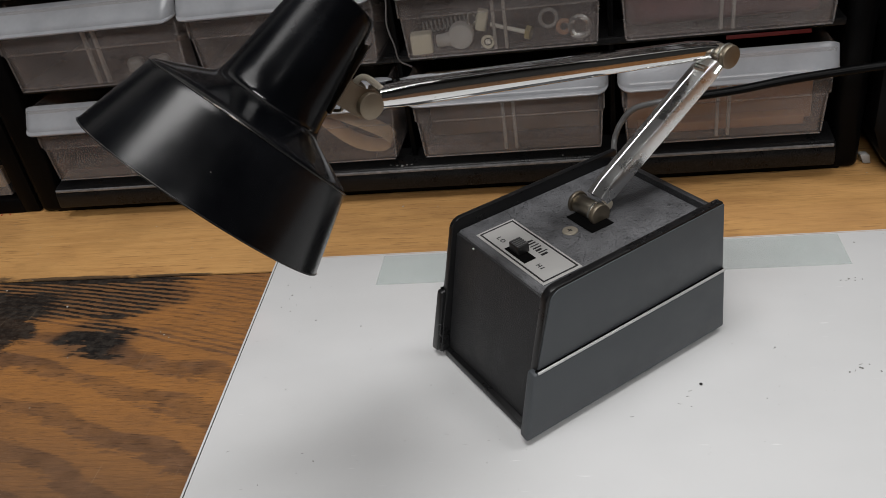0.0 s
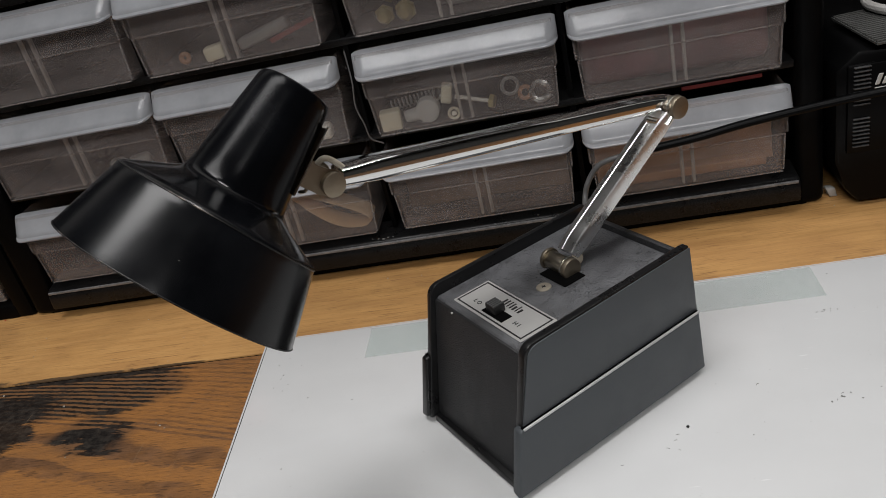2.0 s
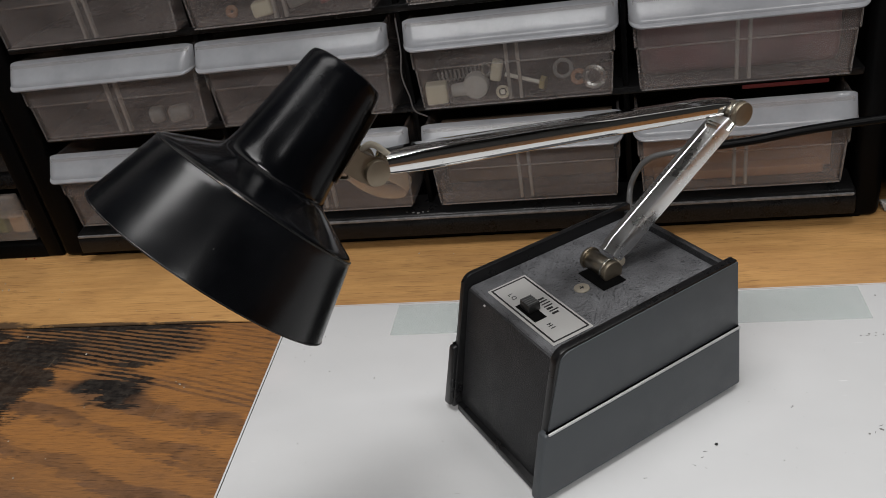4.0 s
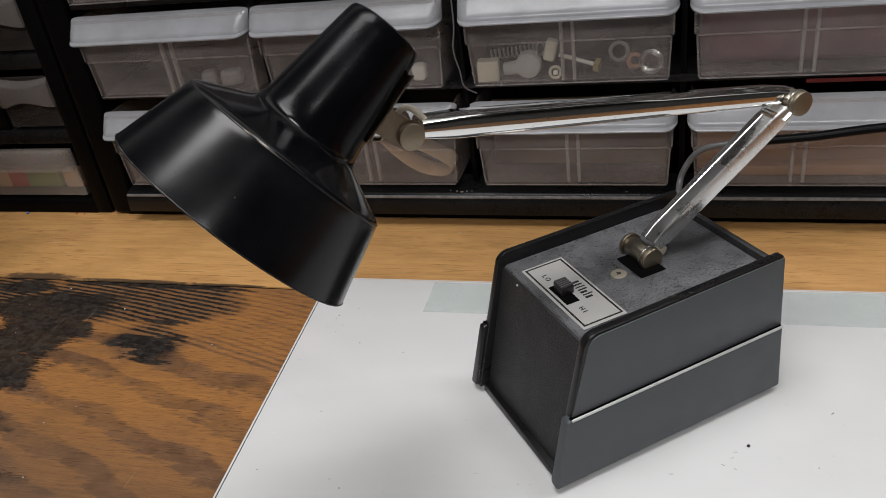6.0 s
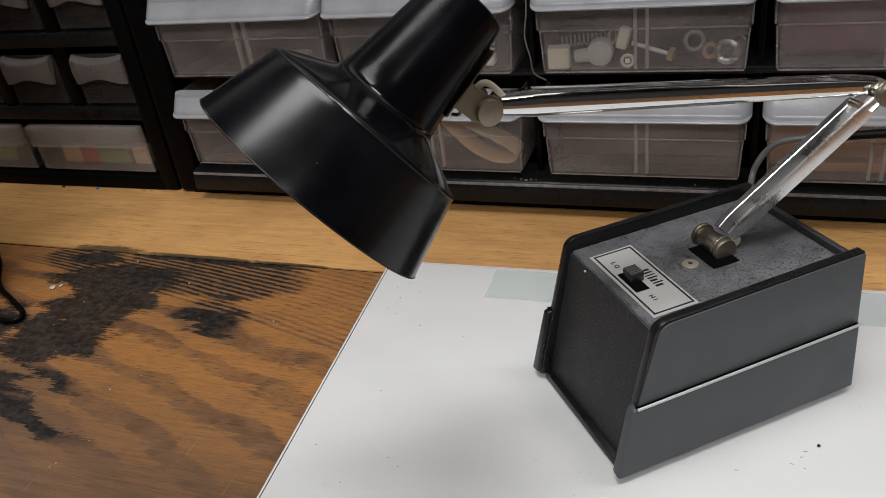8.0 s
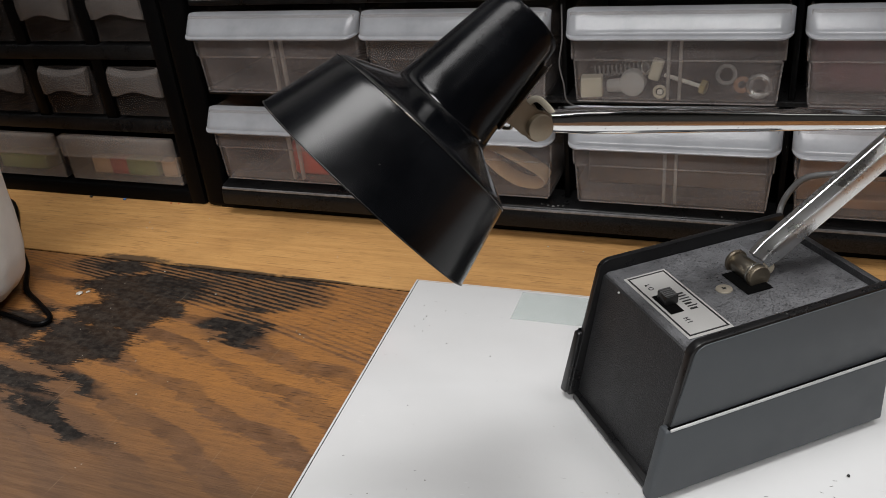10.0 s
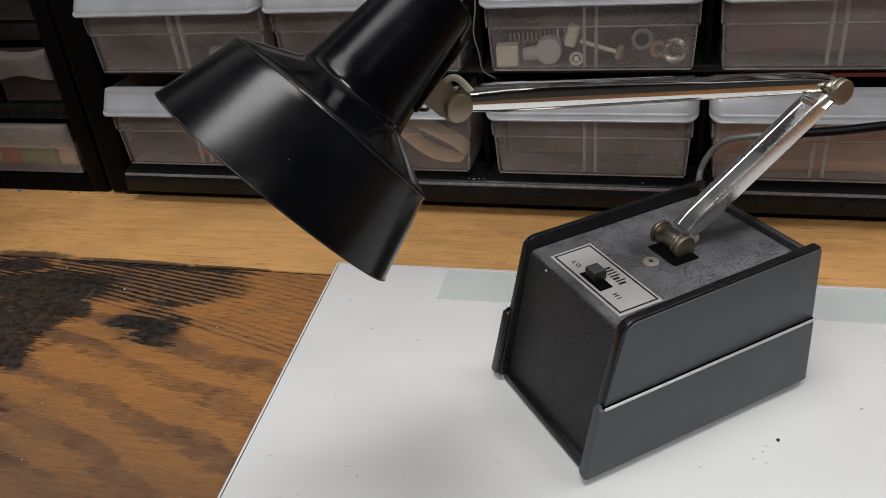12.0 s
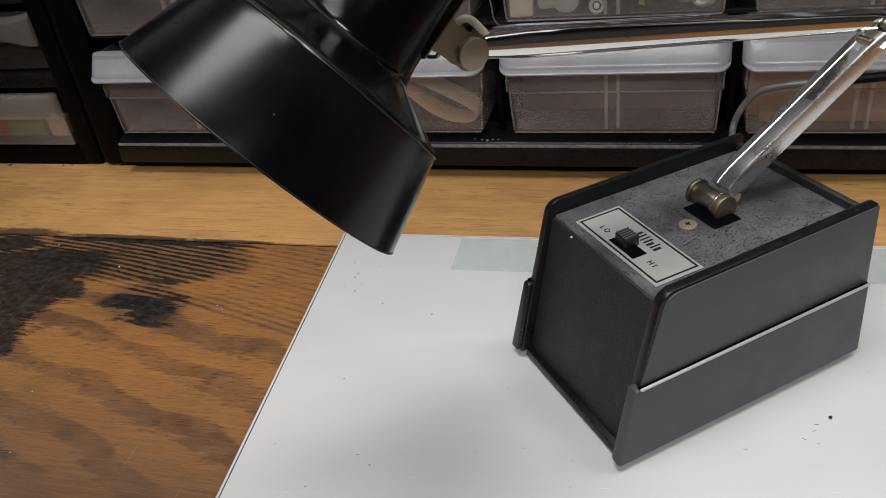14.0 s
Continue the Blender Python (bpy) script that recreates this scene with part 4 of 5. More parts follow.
def lip_mesh(half, top, prot, drop):
    """The overhanging pull: a sloping face over a turned-out rim, its corners rounded back."""
    bm = bmesh.new()
    ends = [1 - math.cos(math.pi / 2 * k / 10) for k in range(11)]
    prof = [(0.80 * k / 8, 0.66 * (k / 8) ** 1.25) for k in range(9)] + [(0.86, 0.73), (0.90, 0.80), (0.92, 0.87), (0.98, 0.905), (1.06, 0.92), (1.10, 0.95), (1.08, 1.0)]
    shells = []
    for thick in (0.0, 0.0014):
        grid = []
        hw, round_x = half - thick, 0.0075
        xs = [-hw + round_x * e for e in ends]
        xs = xs + [-hw + round_x + (2 * hw - 2 * round_x) * k / 20 for k in range(1, 20)] + [-x for x in xs[::-1]]
        for x in xs:
            e = max(0.0, (abs(x) - (hw - round_x)) / round_x)
            f = math.sqrt(max(0.0, 1 - e * e))
            dz, up = 0.0020 * (1 - f), 0.0022 * (1 - f)
            grid.append([bm.verts.new((x, 0.004 - (prot + 0.004 - thick) * p * (0.25 + 0.75 * f), top - dz - thick * (1 - q) - (drop - dz - up) * q)) for p, q in prof])
        for a, b in zip(grid, grid[1:]):
            for j in range(len(prof) - 1):
                bm.faces.new((a[j], a[j + 1], b[j + 1], b[j]))
        shells.append(grid)
    o, i = shells
    n = len(prof) - 1
    for k in range(len(o) - 1):
        bm.faces.new((o[k][n], o[k + 1][n], i[k + 1][n], i[k][n]))
        bm.faces.new((o[k][0], i[k][0], i[k + 1][0], o[k + 1][0]))
    for g in (0, len(o) - 1):
        for j in range(n):
            bm.faces.new((o[g][j], o[g][j + 1], i[g][j + 1], i[g][j]))
    return bm


def rounded_loop(bm, half, front, deep, r, z):
    """A ring of points round a rounded rectangle at height z."""
    ring_points = []
    for cx, cy, a0 in ((half - r, front + r, -90), (half - r, deep - r, 0), (-half + r, deep - r, 90), (-half + r, front + r, 180)):
        for k in range(6):
            a = radians(a0 + 18 * k)
            ring_points.append(bm.verts.new((cx + r * math.cos(a), cy + r * math.sin(a), z)))
    return ring_points


def drawer(m, label):
    """A bin drawer: origin at the middle of its lower front edge, y into the cabinet."""
    wb, wt, ws, h, step, deep, t = 0.0550, 0.0578, 0.0564, 0.0500, 0.0232, 0.135, 0.0016
    levels = [(-0.0022, wb - 0.0016, 0.0016), (-0.0016, wb - 0.0004, 0.0004), (-0.0004, wb, 0.0), (step - 0.0012, ws, 0.0), (step + 0.0004, ws + 0.0010, -0.0012), (h, wt, -0.0010)]
    bm = bmesh.new()
    outside = [rounded_loop(bm, w, y, deep, 0.0045, z) for z, w, y in levels]
    inside = [rounded_loop(bm, w - t, y + t, deep - t, 0.0032, max(z, t - 0.0022)) for z, w, y in levels[2:]]
    rings = outside + inside[::-1]
    for p, q in zip(rings, rings[1:]):
        for k in range(len(p)):
            bm.faces.new((p[k], p[(k + 1) % len(p)], q[(k + 1) % len(p)], q[k]))
    bm.faces.new(outside[0][::-1])
    bm.faces.new(inside[0])
    d = part("drawer", bm, M_BIN, None, label)
    d.matrix_basis = m
    # pale strips stand for the light caught in the moulded edges
    for sgn in (-1, 1):
        bm = bmesh.new()
        for (w0, y0, z0), (w1, y1, z1) in (((wb - 0.0012, 0.0004, -0.0004), (ws - 0.0012, 0.0004, step - 0.001)), ((ws - 0.0002, -0.0008, step + 0.0005), (wt - 0.0012, -0.0006, h))):
            quad_prism(bm, [(sgn * w0, y0, z0), (sgn * (w0 + 0.0009), y0, z0), (sgn * (w0 + 0.0009), y0 + 0.0008, z0), (sgn * w0, y0 + 0.0008, z0)],
                       [(sgn * w1, y1, z1), (sgn * (w1 + 0.0009), y1, z1), (sgn * (w1 + 0.0009), y1 + 0.0008, z1), (sgn * w1, y1 + 0.0008, z1)])
        part("corner_edge", bm, M_BINGLINT, d, "pale strip for light caught in a moulded edge")
    part("step_edge", box((-ws + 0.001, -0.0018, step - 0.0005), (ws - 0.001, -0.0010, step + 0.0006), 0.0003, 1), M_BINGLINT, d, "pale strip for light caught in a moulded edge")
    part("bottom_edge", box((-wb + 0.001, -0.0004, -0.0016), (wb - 0.001, 0.0004, -0.0008), 0.0002, 1), M_BINGLINT, d, "pale strip for light caught in a moulded edge")
    part("pull", lip_mesh(0.0597, h + 0.0020, 0.0100, 0.0150), M_LIP, d, "milky white pull lip", sharp=24)
    for x in (-0.0032, 0.0032):
        part("divider_rib", box((x - 0.0009, t + 0.0002, t - 0.002), (x + 0.0009, t + 0.0032, step + 0.014), 0.0003, 1), M_RIB, d)
    return d


def repeat_part(ob, parent, places):
    """More of one part with its pieces, on the same meshes."""
    ob.parent = parent
    for m in places:
        twin = new(ob.name.split(".")[0], ob.data)
        twin.parent, twin.matrix_basis = parent, m
        twin["label"] = ob["label"]
        for child in ob.children:
            piece = new(child.name.split(".")[0], child.data)
            piece.parent, piece.matrix_basis = twin, child.matrix_basis.copy()


FY = 0.5065
first = drawer(pose(CX[0], FY, ROW_Z[0]) @ Matrix.Diagonal((WIDER[0], 1, 1, 1)), "smoky translucent drawer with a milky pull lip")
repeat_part(first, CAB, [pose(CX[k] + random.uniform(-0.0008, 0.0008), FY + random.uniform(-0.0012, 0.0012), ROW_Z[r], 0, 0, random.uniform(-0.3, 0.3)) @ Matrix.Diagonal((WIDER[k], 1, 1, 1))
                         for r in range(ROWS) for k in range(4) if r or k])


# what lies in the drawers
def nut(r, h, mat, m, name="hex_nut", label="small hexagonal nut lying in a drawer"):
    bm = bmesh.new()
    prof = [[(q * math.cos(math.tau * k / 6), q * math.sin(math.tau * k / 6)) for k in range(6)] for q in (r, r * 0.52)]
    o0, o1 = [[bm.verts.new((x, y, z)) for x, y in prof[0]] for z in (0, h)]
    i0, i1 = [[bm.verts.new((x, y, z)) for x, y in prof[1]] for z in (0, h)]
    for k in range(6):
        j = (k + 1) % 6
        for a, b in ((o0, o1), (o1, i1), (i1, i0), (i0, o0)):
            bm.faces.new((a[k], a[j], b[j], b[k]))
    ob = part(name, bm, mat)
    ob.matrix_basis = m
    return tagged(ob, label, "nut")


def ring(r, tube_r, mat, m, label):
    bm = tube([(r * math.cos(a), r * math.sin(a), 0) for a in (math.tau * k / 28 for k in range(29))], tube_r, 8, 1)
    ob = part("washer", bm, mat)
    ob.matrix_basis = m
    return tagged(ob, label, "washer")


def lump(name, size, mat, m, label, category, bevel=0.15):
    s = Vector(size)
    ob = part(name, box(-s / 2, s / 2, min(size) * bevel, 3), mat)
    ob.matrix_basis = m
    return tagged(ob, label, category)


def at(col, row, dx, dy, z):
    """A place in a drawer: from its middle, from its front, above its bottom."""
    return CX[col] + dx, FY + dy, ROW_Z[row] - 0.0005 + z


lump("pipe_fitting", (0.0125, 0.009, 0.0120), M_NYLON, pose(*at(2, 1, -0.0472, 0.0080, 0.0061), 0, 0, 6), "cream nylon block in a drawer", "fitting", 0.12)
tee = thing("pipe_fitting", "pale grey plastic fitting with a stub in a drawer", "fitting", pose(*at(2, 1, -0.0241, 0.0105, 0.0076)))
part("bulb", cyl((0, -0.004, 0), (0, 0.005, 0), 0.0075, None, 24, 0.0015), M_PALEGREY, tee)
part("stub", cyl((-0.0145, 0, -0.0024), (-0.004, 0, -0.0012), 0.0036, 0.0042, 16, 0.0006), M_PALEGREY, tee)
lump("pipe_fitting", (0.0065, 0.007, 0.0120), M_NYLON, pose(*at(2, 1, -0.0112, 0.0125, 0.0150), 0, 14, 0), "cream nylon plug in a drawer", "fitting", 0.22)
ring(0.0036, 0.0008, M_STEEL, pose(*at(2, 1, -0.0172, 0.0125, 0.0158), 80, 0, 60), "thin steel ring in a drawer")
ring(0.0031, 0.0009, M_NYLON, pose(*at(2, 1, -0.0081, 0.0050, 0.0042), 82, 0, 0), "white nylon washer standing in a drawer")
lump("small_stud", (0.003, 0.002, 0.003), M_WHITE, pose(*at(2, 1, -0.0081, 0.0055, 0.0040)), "small white stud in a drawer", "stud", 0.4)
ring(0.0048, 0.0011, M_GREY, pose(*at(2, 1, 0.027, 0.012, 0.0125), 75, 0, 10), "grey ring standing in a drawer")
ring(0.0052, 0.0020, M_STEEL, pose(*at(2, 1, 0.0445, 0.009, 0.0072), 75, 0, -5), "bright steel washer standing in a drawer")
ring(0.0034, 0.0013, M_BROWN, pose(*at(2, 1, 0.0355, 0.010, 0.0075), 80, 0, 20), "brown fibre washer in a drawer")
bolt = thing("bolt", "brass-headed bolt lying in a drawer", "bolt", pose(*at(2, 1, 0.014, 0.009, 0.0065), 0, 12, -15))
part("shank", cyl((-0.022, 0, 0), (0, 0, 0), 0.0012, None, 10), M_WHITE, bolt)
part("head", cyl((0, 0, 0), (0.003, 0, 0), 0.0042, None, 6), M_BRASS, bolt)
spring = tube([(-0.014 + 0.00028 * k, 0.0030 * math.cos(k * 0.7), 0.0030 * math.sin(k * 0.7)) for k in range(100)], 0.0005, 6, 1)
sp = part("coil_spring", spring, M_GREY)
sp.matrix_basis = pose(*at(2, 1, -0.0340, 0.020, 0.0120), 0, -6, 0)
tagged(sp, "thin dark coil spring in a drawer", "spring")
for dx, dy, z, r in ((-0.036, 0.009, 0.0060, 0.0058), (-0.0235, 0.008, 0.0066, 0.0064), (-0.033, 0.018, 0.0160, 0.0056)):
    dome = thing("cap_nut", "greenish brass cap nut in a drawer", "nut", pose(*at(2, 2, dx, dy, z), 96, 0, random.uniform(-20, 20)))
    part("flange", cyl((0, 0, -0.003), (0, 0, 0.0), r, None, 6, 0.0004), M_BRASS, dome)
    part("cap", lathe([(r * 0.8, 0.0001), (r * 0.74, 0.002), (r * 0.5, 0.0038), (0.0, 0.0046)], None, 20), M_BRASS, dome)
lump("metal_disc", (0.045, 0.004, 0.020), M_GREY, pose(*at(2, 2, 0.022, 0.02, 0.012), 8, 0, 0), "dull grey disc in a drawer", "disc", 0.4)
lump("pipe_fitting", (0.0120, 0.009, 0.0085), M_NYLON, pose(*at(1, 2, -0.0135, 0.010, 0.0046), 0, -6, 8), "cream nylon block in a drawer", "fitting", 0.2)
lump("pipe_fitting", (0.034, 0.008, 0.007), M_GREY, pose(*at(1, 2, 0.018, 0.014, 0.009), 0, -14, 0), "dull grey fitting in a drawer", "fitting", 0.3)
ring(0.0024, 0.0015, M_BROWN, pose(*at(1, 2, -0.034, 0.012, 0.0040), 80, 0, 0), "small copper-brown ring in a drawer")
lump("red_rod", (0.030, 0.003, 0.003), M_DEEPRED, pose(*at(1, 2, 0.036, 0.012, 0.008), 0, -16, 0), "thin dark red plastic rod in a drawer", "rod")
strap_line = tube([at(1, 2, dx, 0.012, z) for dx, z in ((-0.022, 0.0405), (-0.004, 0.0400), (0.014, 0.0372), (0.030, 0.0318), (0.042, 0.0285), (0.050, 0.0290), (0.0515, 0.0330))], 0.0042, 10, 10, 0.30)
tagged(part("strap", strap_line, M_BEIGE), "beige curved strap in a drawer", "strap")
loop = [(-0.012, 0.037), (0.0037, 0.033), (0.020, 0.026), (0.035, 0.0185), (0.046, 0.012), (0.0495, 0.0070), (0.045, 0.0035), (0.033, 0.0045), (0.022, 0.0100), (0.012, 0.0190), (0.003, 0.0290), (-0.010, 0.0365)]
band = tube([at(1, 0, dx + 0.002, 0.0135, z * 1.02) for dx, z in loop], 0.0095, 12, 8, 0.10)
tagged(part("strap", band, M_BEIGE), "beige rubber strap bent into a loop in a drawer", "strap")
lump("red_block", (0.046, 0.03, 0.026), M_RED, pose(*at(0, 0, 0.016, 0.024, 0.0132)), "red plastic block in a drawer", "block")
lump("cardboard_piece", (0.095, 0.08, 0.006), M_BROWN, pose(*at(3, 0, 0.0, 0.050, 0.0032)), "brown cardboard piece in a drawer", "cardboard")
lump("cardboard_piece", (0.1062, 0.004, 0.042), M_BROWN, pose(*at(3, 0, 0.0, 0.022, 0.0215), -6, 0, 0), "brown cardboard piece in a drawer", "cardboard")
lump("cardboard_piece", (0.1062, 0.004, 0.042), M_DARKCARD, pose(*at(2, 0, 0.0, 0.030, 0.0215), -6, 0, 0), "brown cardboard piece in a drawer", "cardboard")
lump("foam_block", (0.1062, 0.08, 0.040), M_PURPLE, pose(*at(3, 1, 0.0, 0.056, 0.0202)), "dull purple foam block in a drawer", "foam")
for dx, w in ((0.018, 0.010), (0.034, 0.014)):
    lump("pipe_fitting", (w, 0.010, 0.010), M_GREY, pose(*at(0, 1, dx, 0.016, 0.0052), 0, 0, 20), "grey plastic fitting in a drawer", "fitting", 0.3)
lump("pipe_fitting", (0.009, 0.009, 0.010), M_WHITE, pose(*at(1, 1, 0.038, 0.012, 0.0052)), "white nylon fitting in a drawer", "fitting", 0.3)
lump("red_label", (0.045, 0.0006, 0.0022), M_DEEPRED, pose(CX[3] + 0.024, YF + 0.0005, ROW0 + PITCH - 0.0085), "thin red strip behind a drawer", "strip")

wire = tube([(-0.0075, 0.505, 0.150), (-0.0070, 0.502, 0.132), (-0.0085, 0.5005, 0.118), (-0.0062, 0.5005, 0.106), (-0.0050, 0.502, 0.096), (0.0010, 0.505, 0.0905)], 0.0005, 6, 10)
tagged(part("thin_wire", wire, M_GREYCORD), "thin grey wire hanging between the drawers", "wire")

# ---------------------------------------------------------------- small drawer cabinet
SX1, SX0, SY = -0.2895, -0.64, 0.520
SMALL = thing("drawer_cabinet", "black plastic cabinet with small clear drawers", "cabinet")
ROWZ = [0.0140, 0.0692, 0.1250, 0.1808]
part("side", box((SX1 - 0.0145, SY - 0.004, 0), (SX1, 0.65, 0.240), 0.003), M_CAB, SMALL)
part("side", box((SX0, SY - 0.004, 0), (SX0 + 0.0125, 0.65, 0.240), 0.003), M_CAB, SMALL)
part("back", box((SX0 + 0.01, 0.645, 0.002), (SX1 - 0.01, 0.65, 0.238)), M_CAB, SMALL)
part("top", box((SX0 + 0.01, SY - 0.002, 0.230), (SX1 - 0.01, 0.646, 0.239), 0.002), M_CAB, SMALL)
part("base", box((SX0 + 0.012, SY - 0.004, 0.0), (SX1 - 0.012, 0.646, 0.0115), 0.002), M_CAB, SMALL)
for z in ROWZ[1:]:
    part("shelf", box((SX0 + 0.012, SY - 0.003, z - 0.0125), (SX1 - 0.012, 0.646, z - 0.0020), 0.0012), M_LEDGE, SMALL)
for k in range(1, 5):
    x = SX1 - 0.0360 - 0.0655 * k + 0.0327
    part("divider", box((x - 0.005, SY - 0.001, 0.066), (x + 0.005, 0.646, 0.229), 0.001), M_CAB, SMALL)


def small_drawer(m, w, h, label, wide):
    d = part("drawer", box((-w / 2, 0, 0), (w / 2, 0.0014, h), 0.0003, 1), M_WIDEBIN if wide else M_SBIN, None, label)
    d.matrix_basis = m
    bm = bmesh.new()
    for s in (-1, 1):
        box((s * w / 2 - (0.0014 if s > 0 else 0), 0.0016, 0), (s * w / 2 + (0.0014 if s < 0 else 0), 0.11, h - 0.004), 0, 1, bm)
    box((-w / 2 + 0.0015, 0.0016, 0), (w / 2 - 0.0015, 0.11, 0.0014), 0, 1, bm)
    part("tray", bm, M_SBIN, d)
    if wide:
        part("pull", box((-w / 2, -0.006, h * 0.55), (w / 2, -0.0002, h), 0.002), M_WIDEBIN, d)
    else:
        n, bm = 14, bmesh.new()
        rows = []
        for k in range(n + 1):
            s = -1 + 2 * k / n
            x = s * w * 0.46
            hi = h - 0.003 * (1 - s * s)
            lo = h * 0.50 + 0.0022 * math.cos(s * math.pi)
            y = -0.0075 + 0.003 * s * s
            rows.append([bm.verts.new((x, yy, z)) for yy, z in ((-0.0002, hi), (y, hi - 0.003), (y - 0.001, (hi + lo) / 2), (y, lo), (y + 0.0012, lo), (-0.0002, hi - 0.006))])
        for a, b in zip(rows, rows[1:]):
            for j in range(6):
                bm.faces.new((a[j], a[(j + 1) % 6], b[(j + 1) % 6], b[j]))
        bm.faces.new(rows[0])
        bm.faces.new(rows[-1][::-1])
        part("pull", bm, M_PULL, d, "smoky curved pull")
    return d


one = small_drawer(pose(SX1 - 0.0360, SY - 0.001, 0.0695), 0.0490, 0.0375, "small smoky clear drawer with a curved pull", False)
repeat_part(one, SMALL, [pose(SX1 - 0.0360 - 0.0655 * k, SY - 0.001 + random.uniform(-0.001, 0.001), ROWZ[r] + 0.0003) for r in range(1, 4) for k in range(5) if r > 1 or k])
wide = small_drawer(pose(SX1 - 0.0715, SY - 0.002, 0.0145), 0.1060, 0.0380, "wide clear drawer holding coloured scraps", True)
repeat_part(wide, SMALL, [pose(SX1 - 0.0715 - 0.114, SY - 0.002, 0.0145)])
for dx, w, mat, lab in ((-0.03, 0.018, M_BEIGE, "beige"), (-0.012, 0.018, M_RED, "red"), (0.010, 0.030, M_GREEN, "green"), (0.036, 0.014, M_BEIGE, "beige")):
    lump("card_scrap", (w, 0.01, 0.014), mat, pose(SX1 - 0.0715 + dx, SY + 0.012, 0.0160 + 0.0071), f"{lab} card scrap in a clear drawer", "scrap")
lump("card_scrap", (0.05, 0.02, 0.012), M_GREEN, pose(SX1 - 0.183, SY + 0.016, 0.0160 + 0.0061), "green card scrap in a clear drawer", "scrap")

# ---------------------------------------------------------------- black power pack beside the cabinet
PACK = thing("power_pack", "black plastic model-train power pack with vents", "transformer", pose(0.2600, 0.503, 0.0006))
body = prism([(0.0, 0.030), (0.006, 0.012), (0.014, 0.002), (0.150, 0.002), (0.160, 0.030), (0.160, 0.088), (0.012, 0.096), (0.0, 0.086)], 0.0, 0.11, 0.003)
part("casing", body, M_BLACK, PACK)
part("foot", box((0.02, 0.01, 0.0), (0.14, 0.10, 0.0025)), M_RUBBER, PACK)
part("face_panel", box((0.006, -0.0022, 0.036), (0.150, 0.001, 0.089), 0.0015), M_BLACK, PACK)
for z0, count in ((0.040, 8), (0.0655, 10)):
    for k in range(count):
        part("vent_slat", box((0.0090, -0.0036, z0 + k * 0.0024), (0.0180, -0.0015, z0 + k * 0.0024 + 0.0009), 0.0003, 1), M_VENT, PACK)
for x, w, h in ((0.0200, 0.0030, 0.0062), (0.0238, 0.0024, 0.0040), (0.0270, 0.0026, 0.0062), (0.0304, 0.0028, 0.0040), (0.0340, 0.0026, 0.0040), (0.0374, 0.0021, 0.0040), (0.0404, 0.0026, 0.0040)):
    bm = box((x, -0.0028, 0.0760), (x + w * 0.8, -0.0019, 0.0760 + h), 0.0003, 1)
    for v in bm.verts:
        v.co.x += (v.co.z - 0.076) * 0.35
    part("maker_mark", bm, M_PALEGREY, PACK)
part("maker_mark", box((0.0200, -0.0028, 0.0738), (0.0430, -0.0019, 0.0745), 0.0002, 1), M_PALEGREY, PACK)
for k in range(7):
    a = radians(195 - 26 * k)
    bm = box((0.0060, -0.0028, -0.0012), (0.0095, -0.0019, 0.0012), 0.0002, 1)
    bm.transform(Matrix.Translation((0.0400, 0, 0.0615)) @ Matrix.Rotation(-a, 4, "Y"))
    part("dial_mark", bm, M_CREAM, PACK)
part("dial", cyl((0.0400, -0.010, 0.0615), (0.0400, -0.002, 0.0615), 0.0045, 0.0055, 20, 0.001), M_BLACK, PACK, "black control dial")
grille = thing("metal_grille", "grey ribbed metal sheet on the black power pack", "grille", pose(0.2800, 0.499, 0.0995, 0, 0, 6))
part("sheet", box((0, 0, 0), (0.12, 0.058, 0.0012)), M_GRILLE, grille)
for k in range(18):
    part("ridge", box((0.0005, 0.001 + k * 0.0032, 0.0012), (0.1195, 0.0026 + k * 0.0032, 0.0022)), M_GRILLE, grille)
dish = tube([(0.326 + 0.032 * math.cos(a), 0.555 + 0.032 * math.sin(a), 0.1050) for a in (math.tau * k / 48 for k in range(49))], 0.0028, 10, 1)
tagged(part("white_ring", dish, M_PALEGREY), "pale plastic ring lying on the ribbed metal sheet", "ring")
scrap = box((0.2622, 0.519, 0.0002), (0.2668, 0.524, 0.0065), 0.0008)
for v in scrap.verts:
    v.co.x += 0.35 * (v.co.z - 0.001) * -1 + random.uniform(-0.0008, 0.0008)
tagged(part("paper_scrap", scrap, M_PALEGREY), "crumpled pale paper scrap beside the cabinet", "paper")

# ---------------------------------------------------------------- paper towel roll and its neighbour cable
prof = [(0.0, 0.004), (0.030, 0.004), (0.041, 0.0045), (0.049, 0.008), (0.0545, 0.015), (0.0575, 0.028), (0.0590, 0.050), (0.0595, 0.11), (0.0595, 0.27), (0.055, 0.276), (0.021, 0.276), (0.020, 0.27), (0.0, 0.27)]
fine = [(0.0, 0.004)]
for (r0, z0), (r1, z1) in zip(prof[1:], prof[2:]):
    n = max(1, int(max(abs(z1 - z0), abs(r1 - r0)) / 0.004))
    fine += [(r0 + (r1 - r0) * k / n, z0 + (z1 - z0) * k / n) for k in range(n)]
roll = lathe(fine + [(0.0, 0.27)], None, 120)
for v in roll.verts:
    p = v.co
    r = math.hypot(p.x, p.y)
    if r > 0.03:
        a = math.atan2(p.y, p.x)
        q = 0.0005 * math.sin(a * 60) * math.sin(p.z * 700) + 0.0012 * noise.noise((a * 4, p.z * 30, 0))
        p.x *= 1 + q / r
        p.y *= 1 + q / r
paper = thing("paper_towel_roll", "white embossed paper towel roll standing on the bench", "paper towel", pose(-0.3790, 0.3510, 0.0))
part("roll", roll, M_PAPER, paper, sharp=60)
